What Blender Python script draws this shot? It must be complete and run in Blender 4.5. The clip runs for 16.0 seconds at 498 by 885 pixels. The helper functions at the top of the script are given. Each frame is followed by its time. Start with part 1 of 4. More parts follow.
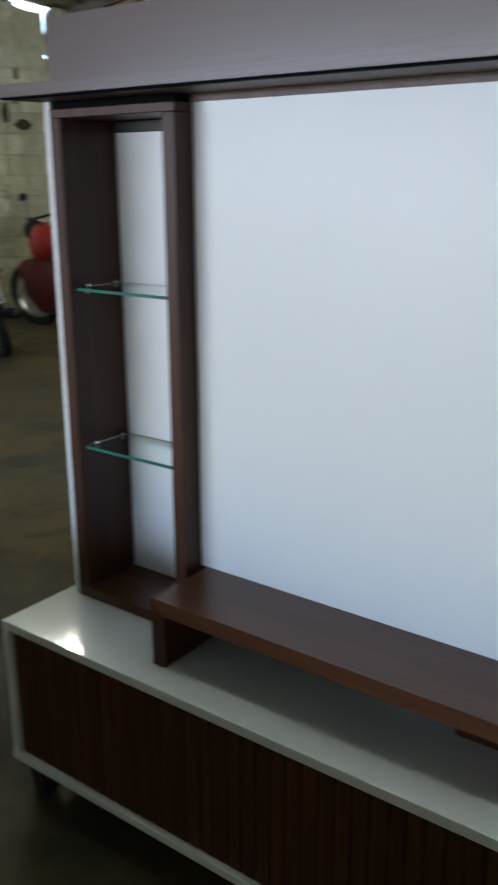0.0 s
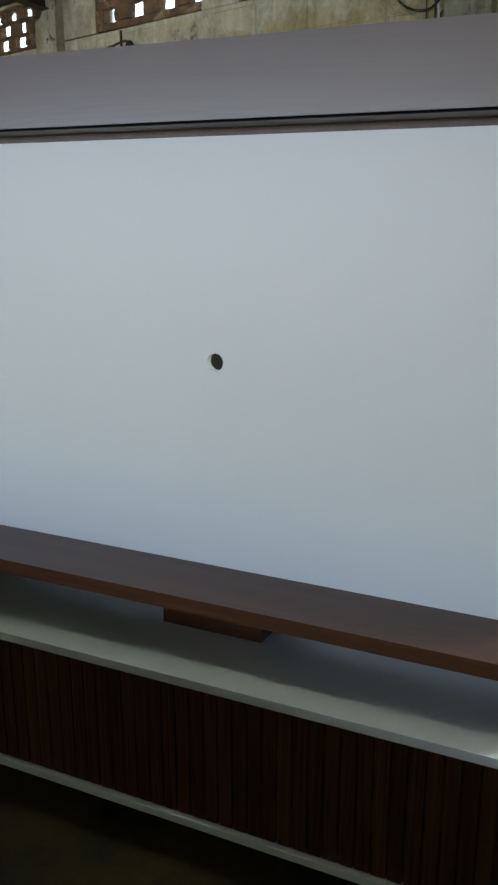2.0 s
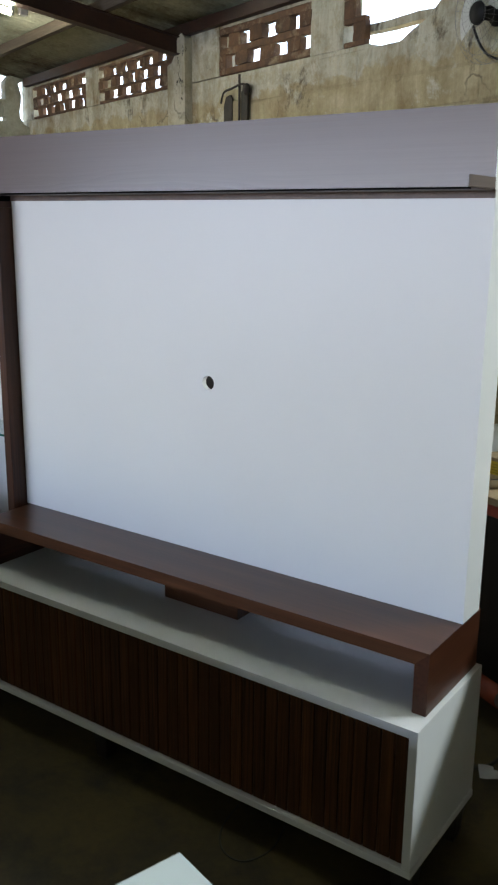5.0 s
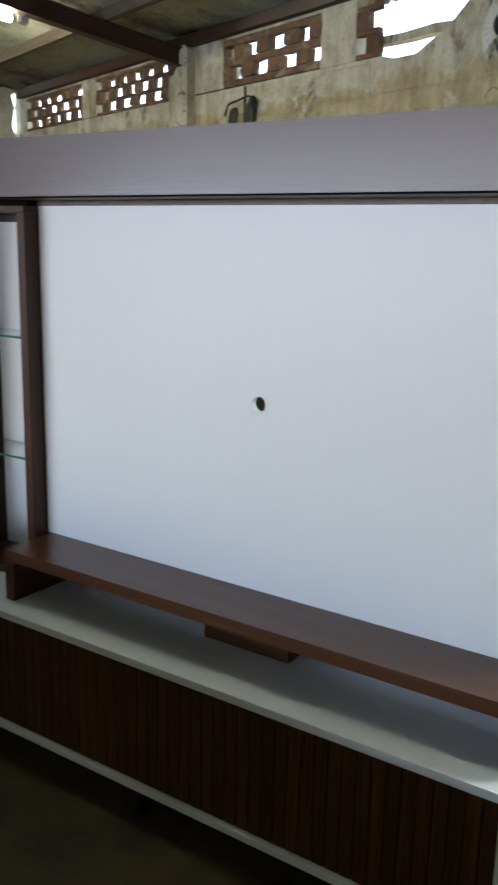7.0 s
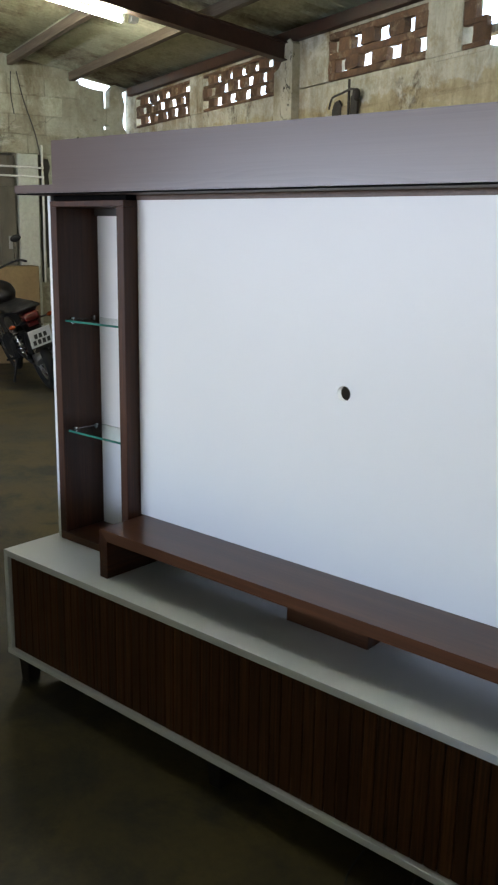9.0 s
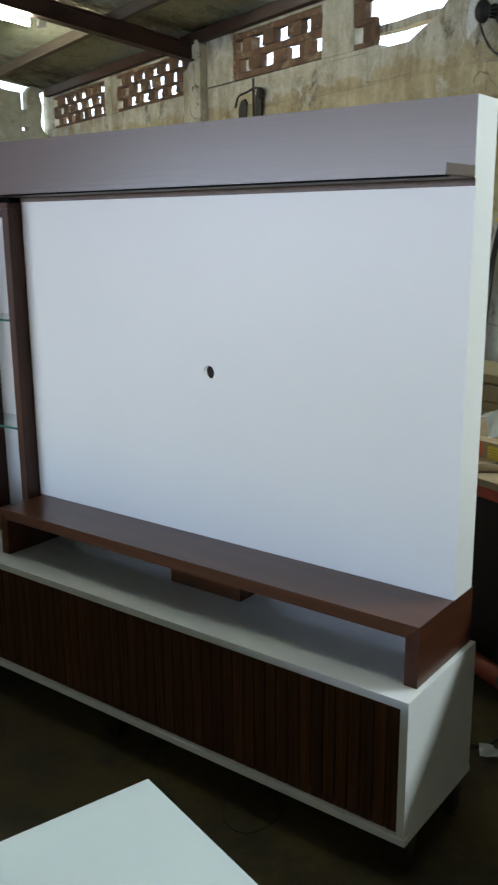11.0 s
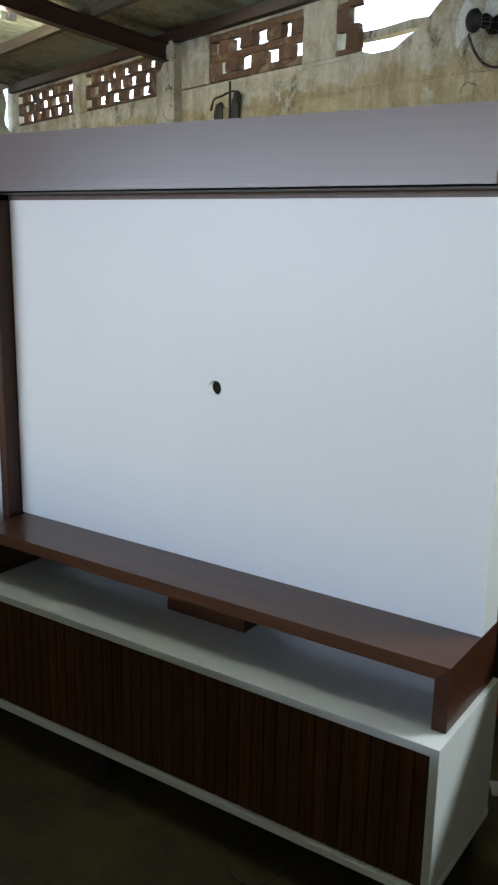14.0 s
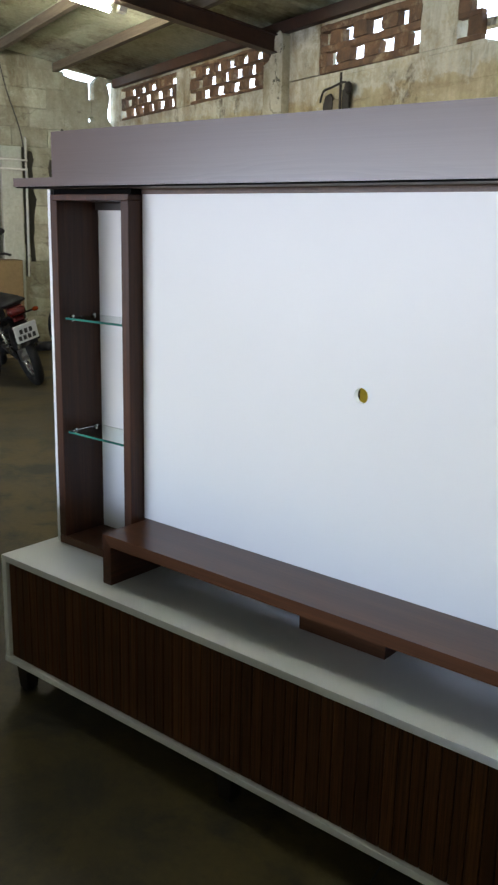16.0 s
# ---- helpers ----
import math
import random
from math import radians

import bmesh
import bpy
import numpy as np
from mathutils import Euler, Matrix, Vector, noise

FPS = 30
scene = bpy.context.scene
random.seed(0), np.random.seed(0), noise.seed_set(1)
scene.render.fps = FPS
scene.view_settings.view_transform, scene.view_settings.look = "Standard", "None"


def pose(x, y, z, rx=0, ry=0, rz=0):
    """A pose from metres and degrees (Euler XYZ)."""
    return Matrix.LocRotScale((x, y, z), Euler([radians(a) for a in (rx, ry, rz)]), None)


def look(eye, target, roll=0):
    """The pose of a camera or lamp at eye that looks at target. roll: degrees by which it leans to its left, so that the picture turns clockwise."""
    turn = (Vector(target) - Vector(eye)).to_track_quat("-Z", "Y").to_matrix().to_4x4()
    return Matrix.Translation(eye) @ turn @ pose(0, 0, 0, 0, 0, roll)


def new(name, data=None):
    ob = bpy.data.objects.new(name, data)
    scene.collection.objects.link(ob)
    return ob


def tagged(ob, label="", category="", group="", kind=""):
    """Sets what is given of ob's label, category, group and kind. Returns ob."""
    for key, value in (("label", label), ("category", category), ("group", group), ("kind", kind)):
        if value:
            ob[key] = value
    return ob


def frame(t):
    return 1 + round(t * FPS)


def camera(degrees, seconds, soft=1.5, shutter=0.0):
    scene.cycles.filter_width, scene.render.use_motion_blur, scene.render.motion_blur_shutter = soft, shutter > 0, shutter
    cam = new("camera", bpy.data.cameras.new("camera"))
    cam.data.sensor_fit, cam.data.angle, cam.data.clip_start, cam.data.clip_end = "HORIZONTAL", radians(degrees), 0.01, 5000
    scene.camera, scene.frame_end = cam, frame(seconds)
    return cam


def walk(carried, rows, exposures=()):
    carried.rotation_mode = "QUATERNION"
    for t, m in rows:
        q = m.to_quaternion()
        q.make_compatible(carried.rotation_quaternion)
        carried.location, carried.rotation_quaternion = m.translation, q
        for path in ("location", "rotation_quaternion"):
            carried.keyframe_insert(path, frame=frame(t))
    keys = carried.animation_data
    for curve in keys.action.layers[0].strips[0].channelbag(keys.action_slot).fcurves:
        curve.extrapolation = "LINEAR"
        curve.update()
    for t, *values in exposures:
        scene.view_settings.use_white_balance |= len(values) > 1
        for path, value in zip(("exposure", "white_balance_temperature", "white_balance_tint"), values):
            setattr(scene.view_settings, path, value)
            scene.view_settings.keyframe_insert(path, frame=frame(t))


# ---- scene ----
cam = camera(31.8, 16.0, 2.2, 0.5)
PATH = [
    (0, (-0.345, -1.045, 1.371), (-1.486, 0.491, 0.792), -0.2),
    (0.5, (-0.283, -1.098, 1.355), (-1.150, 0.609, 0.780), -1.2),
    (1, (-0.169, -1.178, 1.34), (-0.893, 0.606, 0.797), -1.1),
    (1.5, (-0.028, -1.296, 1.398), (-0.792, 0.457, 0.813), 0.9),
    (2, (0.127, -1.357, 1.375), (-0.701, 0.385, 0.847), -0.1),
    (2.5, (0.32, -1.366, 1.421), (-0.594, 0.327, 0.873), 0.4),
    (3, (0.455, -1.375, 1.427), (-0.5, 0.299, 0.895), -0.3),
    (3.5, (0.6, -1.435, 1.432), (-0.429, 0.2, 0.915), 0.4),
    (4, (0.675, -1.474, 1.45), (-0.414, 0.121, 0.932), 0.6),
    (4.5, (0.689, -1.488, 1.433), (-0.43, 0.097, 0.947), 0.7),
    (4.7, (0.675, -1.485, 1.453), (-0.447, 0.095, 0.962), 0.6),
    (6.8, (0.385, -1.462, 1.419), (-0.662, 0.184, 0.976), 1.4),
    (7, (0.384, -1.427, 1.425), (-0.701, 0.191, 0.975), 1.3),
    (7.5, (0.351, -1.44, 1.422), (-0.822, 0.116, 0.973), 1.6),
    (8, (0.323, -1.444, 1.423), (-0.916, 0.057, 0.963), 1.7),
    (8.2, (0.326, -1.44, 1.424), (-0.933, 0.041, 0.955), 1.4),
    (10.3, (0.698, -1.493, 1.415), (-0.555, -0.005, 0.95), 0.2),
    (10.5, (0.709, -1.506, 1.417), (-0.519, 0.002, 0.947), 0.3),
    (11, (0.743, -1.507, 1.423), (-0.428, 0.042, 0.946), -0.5),
    (11.5, (0.751, -1.495, 1.426), (-0.372, 0.09, 0.95), -0.7),
    (12, (0.733, -1.495, 1.426), (-0.376, 0.101, 0.952), -0.6),
    (12.5, (0.697, -1.49, 1.429), (-0.398, 0.115, 0.958), -0.3),
    (13, (0.649, -1.483, 1.426), (-0.434, 0.132, 0.957), 0.1),
    (13.5, (0.601, -1.473, 1.427), (-0.481, 0.143, 0.96), 0.4),
    (14, (0.541, -1.467, 1.424), (-0.543, 0.147, 0.96), 1.1),
    (14.5, (0.475, -1.465, 1.428), (-0.628, 0.137, 0.963), 1.6),
    (15, (0.396, -1.457, 1.432), (-0.739, 0.12, 0.961), 1.6),
    (15.5, (0.345, -1.444, 1.423), (-0.839, 0.095, 0.946), 1.4),
    (16, (0.337, -1.438, 1.424), (-0.893, 0.065, 0.945), 1.3),
]
EXPOSURES = [(0, 2.98, 6150, 10), (1, 2.57, 6150, 6), (1.8, 2.54, 6320, 8), (2.5, 2.63, 6480, 7), (3.5, 2.79, 6560, 9), (4.5, 2.88, 6350, 14), (7, 2.96, 6400, 13), (8, 3.29, 6450, 14), (10.3, 2.92, 6300, 11), (13, 2.92, 6250, 10), (14.5, 2.97, 6350, 12), (16, 3.29, 6450, 14)]
walk(cam, [(t, look(eye, target, roll)) for t, eye, target, roll in PATH], EXPOSURES)

# ---- frames of reference: the shed is turned 20 degrees against the furniture ----
SHED = Matrix.Translation((-7.43, 5.59, 0)) @ Matrix.Rotation(radians(-20), 4, "Z")
EAVE, SLOPE = 2.97, 0.15          # roof underside over the back wall, rise per metre into the room


def roof_z(y):
    return EAVE - SLOPE * y


# ---- world and light ----
world = bpy.data.worlds.new("world")
scene.world = world
world.use_nodes = True
wn = world.node_tree
sky = wn.nodes.new("ShaderNodeTexSky")
sky.sky_type, sky.sun_disc = "NISHITA", False
sky.sun_elevation, sky.sun_rotation = radians(42), radians(150)
wn.links.new(sky.outputs["Color"], wn.nodes["Background"].inputs["Color"])
wn.nodes["Background"].inputs["Strength"].default_value = 0.15


def lamp(name, kind, m, energy, color, **more):
    data = bpy.data.lights.new(name, kind)
    data.energy, data.color = energy, color
    if kind == "AREA":
        data.shape, data.size, data.size_y = "RECTANGLE", more["size"], more["size_y"]
    else:
        data.angle = more["angle"]
    ob = new(name, data)
    ob.matrix_basis = m
    return ob


sun_dir = Matrix.Rotation(radians(-150), 4, "Z") @ Matrix.Rotation(radians(48), 4, "X")
lamp("sun", "SUN", Matrix.Translation((0, 0, 20)) @ sun_dir, 2.5, (1, 0.95, 0.88), angle=radians(0.6))
# open gate in the front wall
lamp("gate_lamp", "AREA", SHED @ pose(7.5, -11.95, 1.77, 90), 53, (0.62, 0.75, 1.0), size=7.6, size_y=0.5)
# added lamp at an assumed, unseen high opening of the back wall beyond the bench
lamp("vent_lamp", "AREA", SHED @ pose(10.3, -0.12, 2.84, -52), 15, (0.88, 1.0, 0.96), size=1.2, size_y=0.30)


# ---- materials ----
def srgb(r, g, b):
    return tuple(((c / 255 + 0.055) / 1.055) ** 2.4 if c > 10 else c / 255 / 12.92 for c in (r, g, b)) + (1,)


def blank(name, rough, metal=0.0):
    m = bpy.data.materials.new(name)
    m.use_nodes = True
    b = m.node_tree.nodes["Principled BSDF"]
    b.inputs["Roughness"].default_value, b.inputs["Metallic"].default_value = rough, metal
    return m, m.node_tree, b


def noise_node(nt, vec, scale, detail=5.0, rough=0.6, distort=0.0):
    n = nt.nodes.new("ShaderNodeTexNoise")
    n.inputs["Scale"].default_value, n.inputs["Detail"].default_value = scale, detail
    n.inputs["Roughness"].default_value, n.inputs["Distortion"].default_value = rough, distort
    nt.links.new(vec, n.inputs["Vector"])
    return n.outputs["Fac"]


def ramp(nt, fac, lo, hi, a, b):
    r = nt.nodes.new("ShaderNodeValToRGB")
    r.color_ramp.elements[0].position, r.color_ramp.elements[1].position = lo, hi
    r.color_ramp.elements[0].color, r.color_ramp.elements[1].color = a, b
    nt.links.new(fac, r.inputs["Fac"])
    return r.outputs["Color"]


def mix(nt, fac, a, b, mode="MIX"):
    n = nt.nodes.new("ShaderNodeMix")
    n.data_type, n.blend_type = "RGBA", mode
    for sock, v in ((n.inputs[0], fac), (n.inputs[6], a), (n.inputs[7], b)):
        if isinstance(v, (int, float, tuple)):
            sock.default_value = v
        else:
            nt.links.new(v, sock)
    return n.outputs[2]


frame_mark = new("shed_origin")
frame_mark.matrix_basis = SHED
tagged(frame_mark, kind="structure")


def coords(nt, stretch=(1, 1, 1), common=False):
    """Where the pattern lies: on each object by itself, or running on through all that stands in the shed."""
    tc, mp = nt.nodes.new("ShaderNodeTexCoord"), nt.nodes.new("ShaderNodeMapping")
    mp.inputs["Scale"].default_value = stretch
    nt.links.new(tc.outputs["Object"], mp.inputs["Vector"])
    info = nt.nodes.new("ShaderNodeObjectInfo")
    if common:
        tc.object = frame_mark
        return mp.outputs["Vector"], info.outputs["Random"]
    add = nt.nodes.new("ShaderNodeVectorMath")
    add.operation = "MULTIPLY_ADD"
    nt.links.new(info.outputs["Random"], add.inputs[0])
    add.inputs[1].default_value = (37.0, 11.0, 23.0)
    nt.links.new(mp.outputs["Vector"], add.inputs[2])
    return add.outputs["Vector"], info.outputs["Random"]


def bump(nt, b, height, strength, dist=0.01):
    n = nt.nodes.new("ShaderNodeBump")
    n.inputs["Strength"].default_value, n.inputs["Distance"].default_value = strength, dist
    nt.links.new(height, n.inputs["Height"])
    nt.links.new(n.outputs["Normal"], b.inputs["Normal"])


def surface(name, c1, c2, scale, rough, relief=0.2, stain=None, metal=0.0, vary=0.0, stretch=(1, 1, 1), fine=60.0, depth=0.01, common=False):
    """A mottled surface: two colours over coarse noise, an optional stain (colour, scale, from, to), fine grain in the relief."""
    m, nt, b = blank(name, rough, metal)
    vec, rnd = coords(nt, stretch, common)
    big = noise_node(nt, vec, scale, 8, 0.65, 0.3)
    small = noise_node(nt, vec, fine, 4, 0.7)
    col = ramp(nt, big, 0.3, 0.7, c1, c2)
    col = mix(nt, 0.35, col, ramp(nt, small, 0.3, 0.7, (0.35, 0.35, 0.35, 1), (1, 1, 1, 1)), "MULTIPLY")
    if stain:
        col = mix(nt, ramp(nt, noise_node(nt, vec, stain[1], 9, 0.72, 0.25), stain[2], stain[3], (0, 0, 0, 1), (1, 1, 1, 1)), col, stain[0])
    if vary:
        col = mix(nt, vary, col, ramp(nt, rnd, 0.0, 1.0, (0.35, 0.33, 0.3, 1), (1.4, 1.4, 1.4, 1)), "MULTIPLY")
    nt.links.new(col, b.inputs["Base Color"])
    nt.links.new(ramp(nt, big, 0.2, 0.8, (rough * 0.8,) * 3 + (1,), (min(1, rough * 1.15),) * 3 + (1,)), b.inputs["Roughness"])
    mixed = nt.nodes.new("ShaderNodeMath")
    mixed.operation = "MULTIPLY_ADD"
    nt.links.new(small, mixed.inputs[0])
    mixed.inputs[1].default_value = 0.4
    nt.links.new(big, mixed.inputs[2])
    bump(nt, b, mixed.outputs[0], relief, depth)
    return m


def old_wall(name, c1, c2, scale, stains, streak=0.4, crack=0.6, vary=0.1, fine=34.0, relief=0.6, band=None):
    """Old masonry: mottled ground, several stains (colour, scale, from, to, stretch in z), vertical runs of damp, thin cracks."""
    m, nt, b = blank(name, 0.88)
    vec, rnd = coords(nt, (1, 1, 1), True)
    tall, _ = coords(nt, (7.0, 7.0, 0.55), True)
    big = noise_node(nt, vec, scale, 9, 0.68, 0.4)
    small = noise_node(nt, vec, fine, 5, 0.75)
    col = ramp(nt, big, 0.3, 0.7, c1, c2)
    if vary:
        col = mix(nt, vary, col, ramp(nt, rnd, 0.0, 1.0, (0.30, 0.27, 0.20, 1), (1.55, 1.55, 1.5, 1)), "MULTIPLY")
    if band:                                   # an upper coat of whitewash: its colour and lower edge
        axes, height = nt.nodes.new("ShaderNodeSeparateXYZ"), nt.nodes.new("ShaderNodeMath")
        nt.links.new(vec, axes.inputs[0])
        height.operation = "MULTIPLY_ADD"
        nt.links.new(noise_node(nt, vec, 3.0, 6, 0.65), height.inputs[0])
        height.inputs[1].default_value = 0.45
        nt.links.new(axes.outputs["Z"], height.inputs[2])
        shown = nt.nodes.new("ShaderNodeMapRange")
        nt.links.new(height.outputs[0], shown.inputs["Value"])
        shown.inputs["From Min"].default_value, shown.inputs["From Max"].default_value = band[1] + 0.215, band[1] + 0.245
        part_of = nt.nodes.new("ShaderNodeMath")
        part_of.operation = "MULTIPLY"
        nt.links.new(shown.outputs["Result"], part_of.inputs[0])
        nt.links.new(ramp(nt, noise_node(nt, vec, 7.0, 8, 0.75), 0.36, 0.52, (0.25, 0.25, 0.25, 1), (0.9, 0.9, 0.9, 1)), part_of.inputs[1])
        col = mix(nt, part_of.outputs[0], col, band[0])
    for colour, size, lo, hi, squash in stains:
        sv, _ = coords(nt, (1, 1, squash), True)
        col = mix(nt, ramp(nt, noise_node(nt, sv, size, 10, 0.74, 0.35), lo, hi, (0, 0, 0, 1), (1, 1, 1, 1)), col, colour)
    runs = noise_node(nt, tall, 1.0, 6, 0.7, 0.2)
    col = mix(nt, streak, col, ramp(nt, runs, 0.34, 0.62, (0.30, 0.24, 0.15, 1), (1, 1, 1, 1)), "MULTIPLY")
    cells = nt.nodes.new("ShaderNodeTexVoronoi")
    cells.feature = "DISTANCE_TO_EDGE"
    cells.inputs["Scale"].default_value = 2.1
    bend = nt.nodes.new("ShaderNodeVectorMath")
    bend.operation = "MULTIPLY_ADD"
    wob = nt.nodes.new("ShaderNodeTexNoise")
    wob.inputs["Scale"].default_value, wob.inputs["Detail"].default_value = 5.0, 6.0
    nt.links.new(vec, wob.inputs["Vector"])
    nt.links.new(wob.outputs["Color"], bend.inputs[0])
    bend.inputs[1].default_value = (0.28, 0.28, 0.28)
    nt.links.new(vec, bend.inputs[2])
    nt.links.new(bend.outputs["Vector"], cells.inputs["Vector"])
    line = ramp(nt, cells.outputs["Distance"], 0.004, 0.02, (1, 1, 1, 1), (0, 0, 0, 1))
    some = ramp(nt, noise_node(nt, vec, 1.7, 3, 0.5), 0.50, 0.60, (0, 0, 0, 1), (crack, crack, crack, 1))
    col = mix(nt, mix(nt, 1.0, line, some, "MULTIPLY"), col, (0.05, 0.04, 0.025, 1))
    col = mix(nt, 0.35, col, ramp(nt, small, 0.3, 0.7, (0.4, 0.38, 0.33, 1), (1, 1, 1, 1)), "MULTIPLY")
    nt.links.new(col, b.inputs["Base Color"])
    both = nt.nodes.new("ShaderNodeMath")
    both.operation = "MULTIPLY_ADD"
    nt.links.new(small, both.inputs[0])
    both.inputs[1].default_value = 0.45
    nt.links.new(big, both.inputs[2])
    bump(nt, b, both.outputs[0], relief, 0.02)
    return m


def wood(name, dark, light, axis, rough=0.4, density=28.0, relief=0.12, vary=0.25, bands=0.55, coat=0.0, gloss=0.50):
    """Wood grain that runs along one axis, with broad growth figures over fine pores."""
    m, nt, b = blank(name, rough)
    long, cross = 0.9, density
    stretch = tuple(long if i == axis else cross for i in range(3))
    vec, rnd = coords(nt, stretch)
    pores = noise_node(nt, vec, 4.0, 6, 0.7, 0.2)
    wide, _ = coords(nt, tuple(0.5 if i == axis else 9.0 for i in range(3)))
    figure = nt.nodes.new("ShaderNodeTexWave")
    figure.wave_type, figure.bands_direction = "BANDS", "DIAGONAL"
    figure.inputs["Scale"].default_value, figure.inputs["Distortion"].default_value = 0.9, 6.0
    figure.inputs["Detail"].default_value, figure.inputs["Detail Scale"].default_value = 3.0, 0.8
    nt.links.new(wide, figure.inputs["Vector"])
    col = ramp(nt, pores, 0.25, 0.75, dark, light)
    mid = tuple((d + l) / 2 * 0.72 for d, l in zip(dark[:3], light[:3])) + (1,)
    col = mix(nt, mix(nt, bands, (0, 0, 0, 1), figure.outputs["Color"]), col, mid)
    col = mix(nt, vary, col, ramp(nt, rnd, 0, 1, (0.55, 0.52, 0.5, 1), (1.35, 1.3, 1.25, 1)), "MULTIPLY")
    nt.links.new(col, b.inputs["Base Color"])
    b.inputs["Specular IOR Level"].default_value = gloss
    b.inputs["Coat Weight"].default_value, b.inputs["Coat Roughness"].default_value = coat, 0.3
    bump(nt, b, pores, relief, 0.002)
    return m


def plain(name, color, rough, metal=0.0, relief=0.03, fine=180.0):
    return surface(name, tuple(c * 0.9 for c in color[:3]) + (1,), color, 6.0, rough, relief, metal=metal, fine=fine, depth=0.002)


def glow(name, color, strength):
    m, nt, b = blank(name, 0.4)
    b.inputs["Base Color"].default_value = (0.8, 0.8, 0.8, 1)
    b.inputs["Emission Color"].default_value, b.inputs["Emission Strength"].default_value = color, strength
    return m


def glass(name, color, rough=0.02):
    m, nt, b = blank(name, rough)
    b.inputs["Base Color"].default_value = color
    b.inputs["Transmission Weight"].default_value, b.inputs["IOR"].default_value = 1.0, 1.5
    return m


def melamine(name, color, rough):
    m, nt, b = blank(name, rough)
    vec, rnd = coords(nt)
    soft = noise_node(nt, vec, 1.6, 3, 0.5)
    nt.links.new(mix(nt, 0.5, color, ramp(nt, soft, 0.3, 0.7, tuple(c * 0.95 for c in color[:3]) + (1,), color)), b.inputs["Base Color"])
    smear = noise_node(nt, vec, 1.2, 2, 0.4)
    nt.links.new(ramp(nt, smear, 0.3, 0.75, (rough * 0.97,) * 3 + (1,), (rough * 1.05,) * 3 + (1,)), b.inputs["Roughness"])
    bump(nt, b, noise_node(nt, vec, 240, 2, 0.5), 0.02, 0.001)
    return m


WHITE = melamine("white_melamine", (0.80, 0.81, 0.82, 1), 0.36)
COOL_WHITE = melamine("cool_white_melamine", (0.70, 0.79, 0.83, 1), 0.25)
GLOSSY = melamine("glossy_white_melamine", (0.80, 0.81, 0.82, 1), 0.07)
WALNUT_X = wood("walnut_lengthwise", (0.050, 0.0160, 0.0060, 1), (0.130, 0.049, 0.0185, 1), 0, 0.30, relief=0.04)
# same walnut; the shade of sides and inner faces is in its colour
WALNUT_Y_SHADED = wood("walnut_crosswise_shaded", (0.028, 0.0085, 0.0040, 1), (0.100, 0.033, 0.0140, 1), 1, 0.38, gloss=0.32)
WALNUT_Z_SHADED = wood("walnut_upright_shaded", (0.025, 0.0080, 0.0036, 1), (0.095, 0.033, 0.0135, 1), 2, 0.40, gloss=0.32)
SLAT = wood("dark_walnut_slat", (0.002, 0.0009, 0.0004, 1), (0.165, 0.066, 0.025, 1), 2, 0.45, 60, 0.3, 0.5, gloss=0.22)
FASCIA, nt, b_ = blank("greyed_oak_fascia", 0.30)
tc = nt.nodes.new("ShaderNodeTexCoord")
flow, warp = nt.nodes.new("ShaderNodeMapping"), nt.nodes.new("ShaderNodeVectorMath")
flow.inputs["Scale"].default_value = (1.1, 1.0, 6.0)
nt.links.new(tc.outputs["Object"], flow.inputs["Vector"])
drift = noise_node(nt, flow.outputs["Vector"], 1.6, 2, 0.45)
warp.operation = "MULTIPLY_ADD"
nt.links.new(drift, warp.inputs[0])
warp.inputs[1].default_value = (0.0, 0.0, 0.11)
nt.links.new(tc.outputs["Object"], warp.inputs[2])
lines = nt.nodes.new("ShaderNodeTexWave")
lines.wave_type, lines.bands_direction, lines.wave_profile = "BANDS", "Z", "SAW"
lines.inputs["Scale"].default_value, lines.inputs["Distortion"].default_value = 27.0, 0.8
lines.inputs["Detail"].default_value, lines.inputs["Detail Scale"].default_value = 3.0, 0.3
nt.links.new(warp.outputs["Vector"], lines.inputs["Vector"])
streaks = nt.nodes.new("ShaderNodeMapping")
streaks.inputs["Scale"].default_value = (0.9, 80.0, 110.0)
nt.links.new(tc.outputs["Object"], streaks.inputs["Vector"])
pores = noise_node(nt, streaks.outputs["Vector"], 3.0, 6, 0.65)
where = ramp(nt, noise_node(nt, flow.outputs["Vector"], 0.9, 2, 0.4), 0.42, 0.60, (0.03, 0.03, 0.03, 1), (0.36, 0.36, 0.36, 1))
axes = nt.nodes.new("ShaderNodeSeparateXYZ")
nt.links.new(warp.outputs["Vector"], axes.inputs[0])
low_part = nt.nodes.new("ShaderNodeMapRange")            # the growth figure runs along the lower third only
nt.links.new(axes.outputs["Z"], low_part.inputs["Value"])
for key, v in (("From Min", 1.055), ("From Max", 1.010), ("To Min", 0.03), ("To Max", 1.0)):
    low_part.inputs[key].default_value = v
where = mix(nt, 1.0, where, low_part.outputs["Result"], "MULTIPLY")
tone = ramp(nt, pores, 0.25, 0.75, (0.130, 0.092, 0.081, 1), (0.148, 0.106, 0.093, 1))
tone = mix(nt, mix(nt, 1.0, lines.outputs["Color"], where, "MULTIPLY"), tone, (0.062, 0.047, 0.047, 1))
nt.links.new(tone, b_.inputs["Base Color"])
bump(nt, b_, pores, 0.06, 0.002)
EDGE = wood("brown_edge_band", (0.070, 0.043, 0.034, 1), (0.145, 0.090, 0.072, 1), 1, 0.5)
BLACK = plain("black_plastic", (0.007, 0.007, 0.008, 1), 0.55)
MATTE = plain("matte_black", (0.006, 0.006, 0.006, 1), 1.0)
MATTE.node_tree.nodes["Principled BSDF"].inputs["Specular IOR Level"].default_value = 0.05
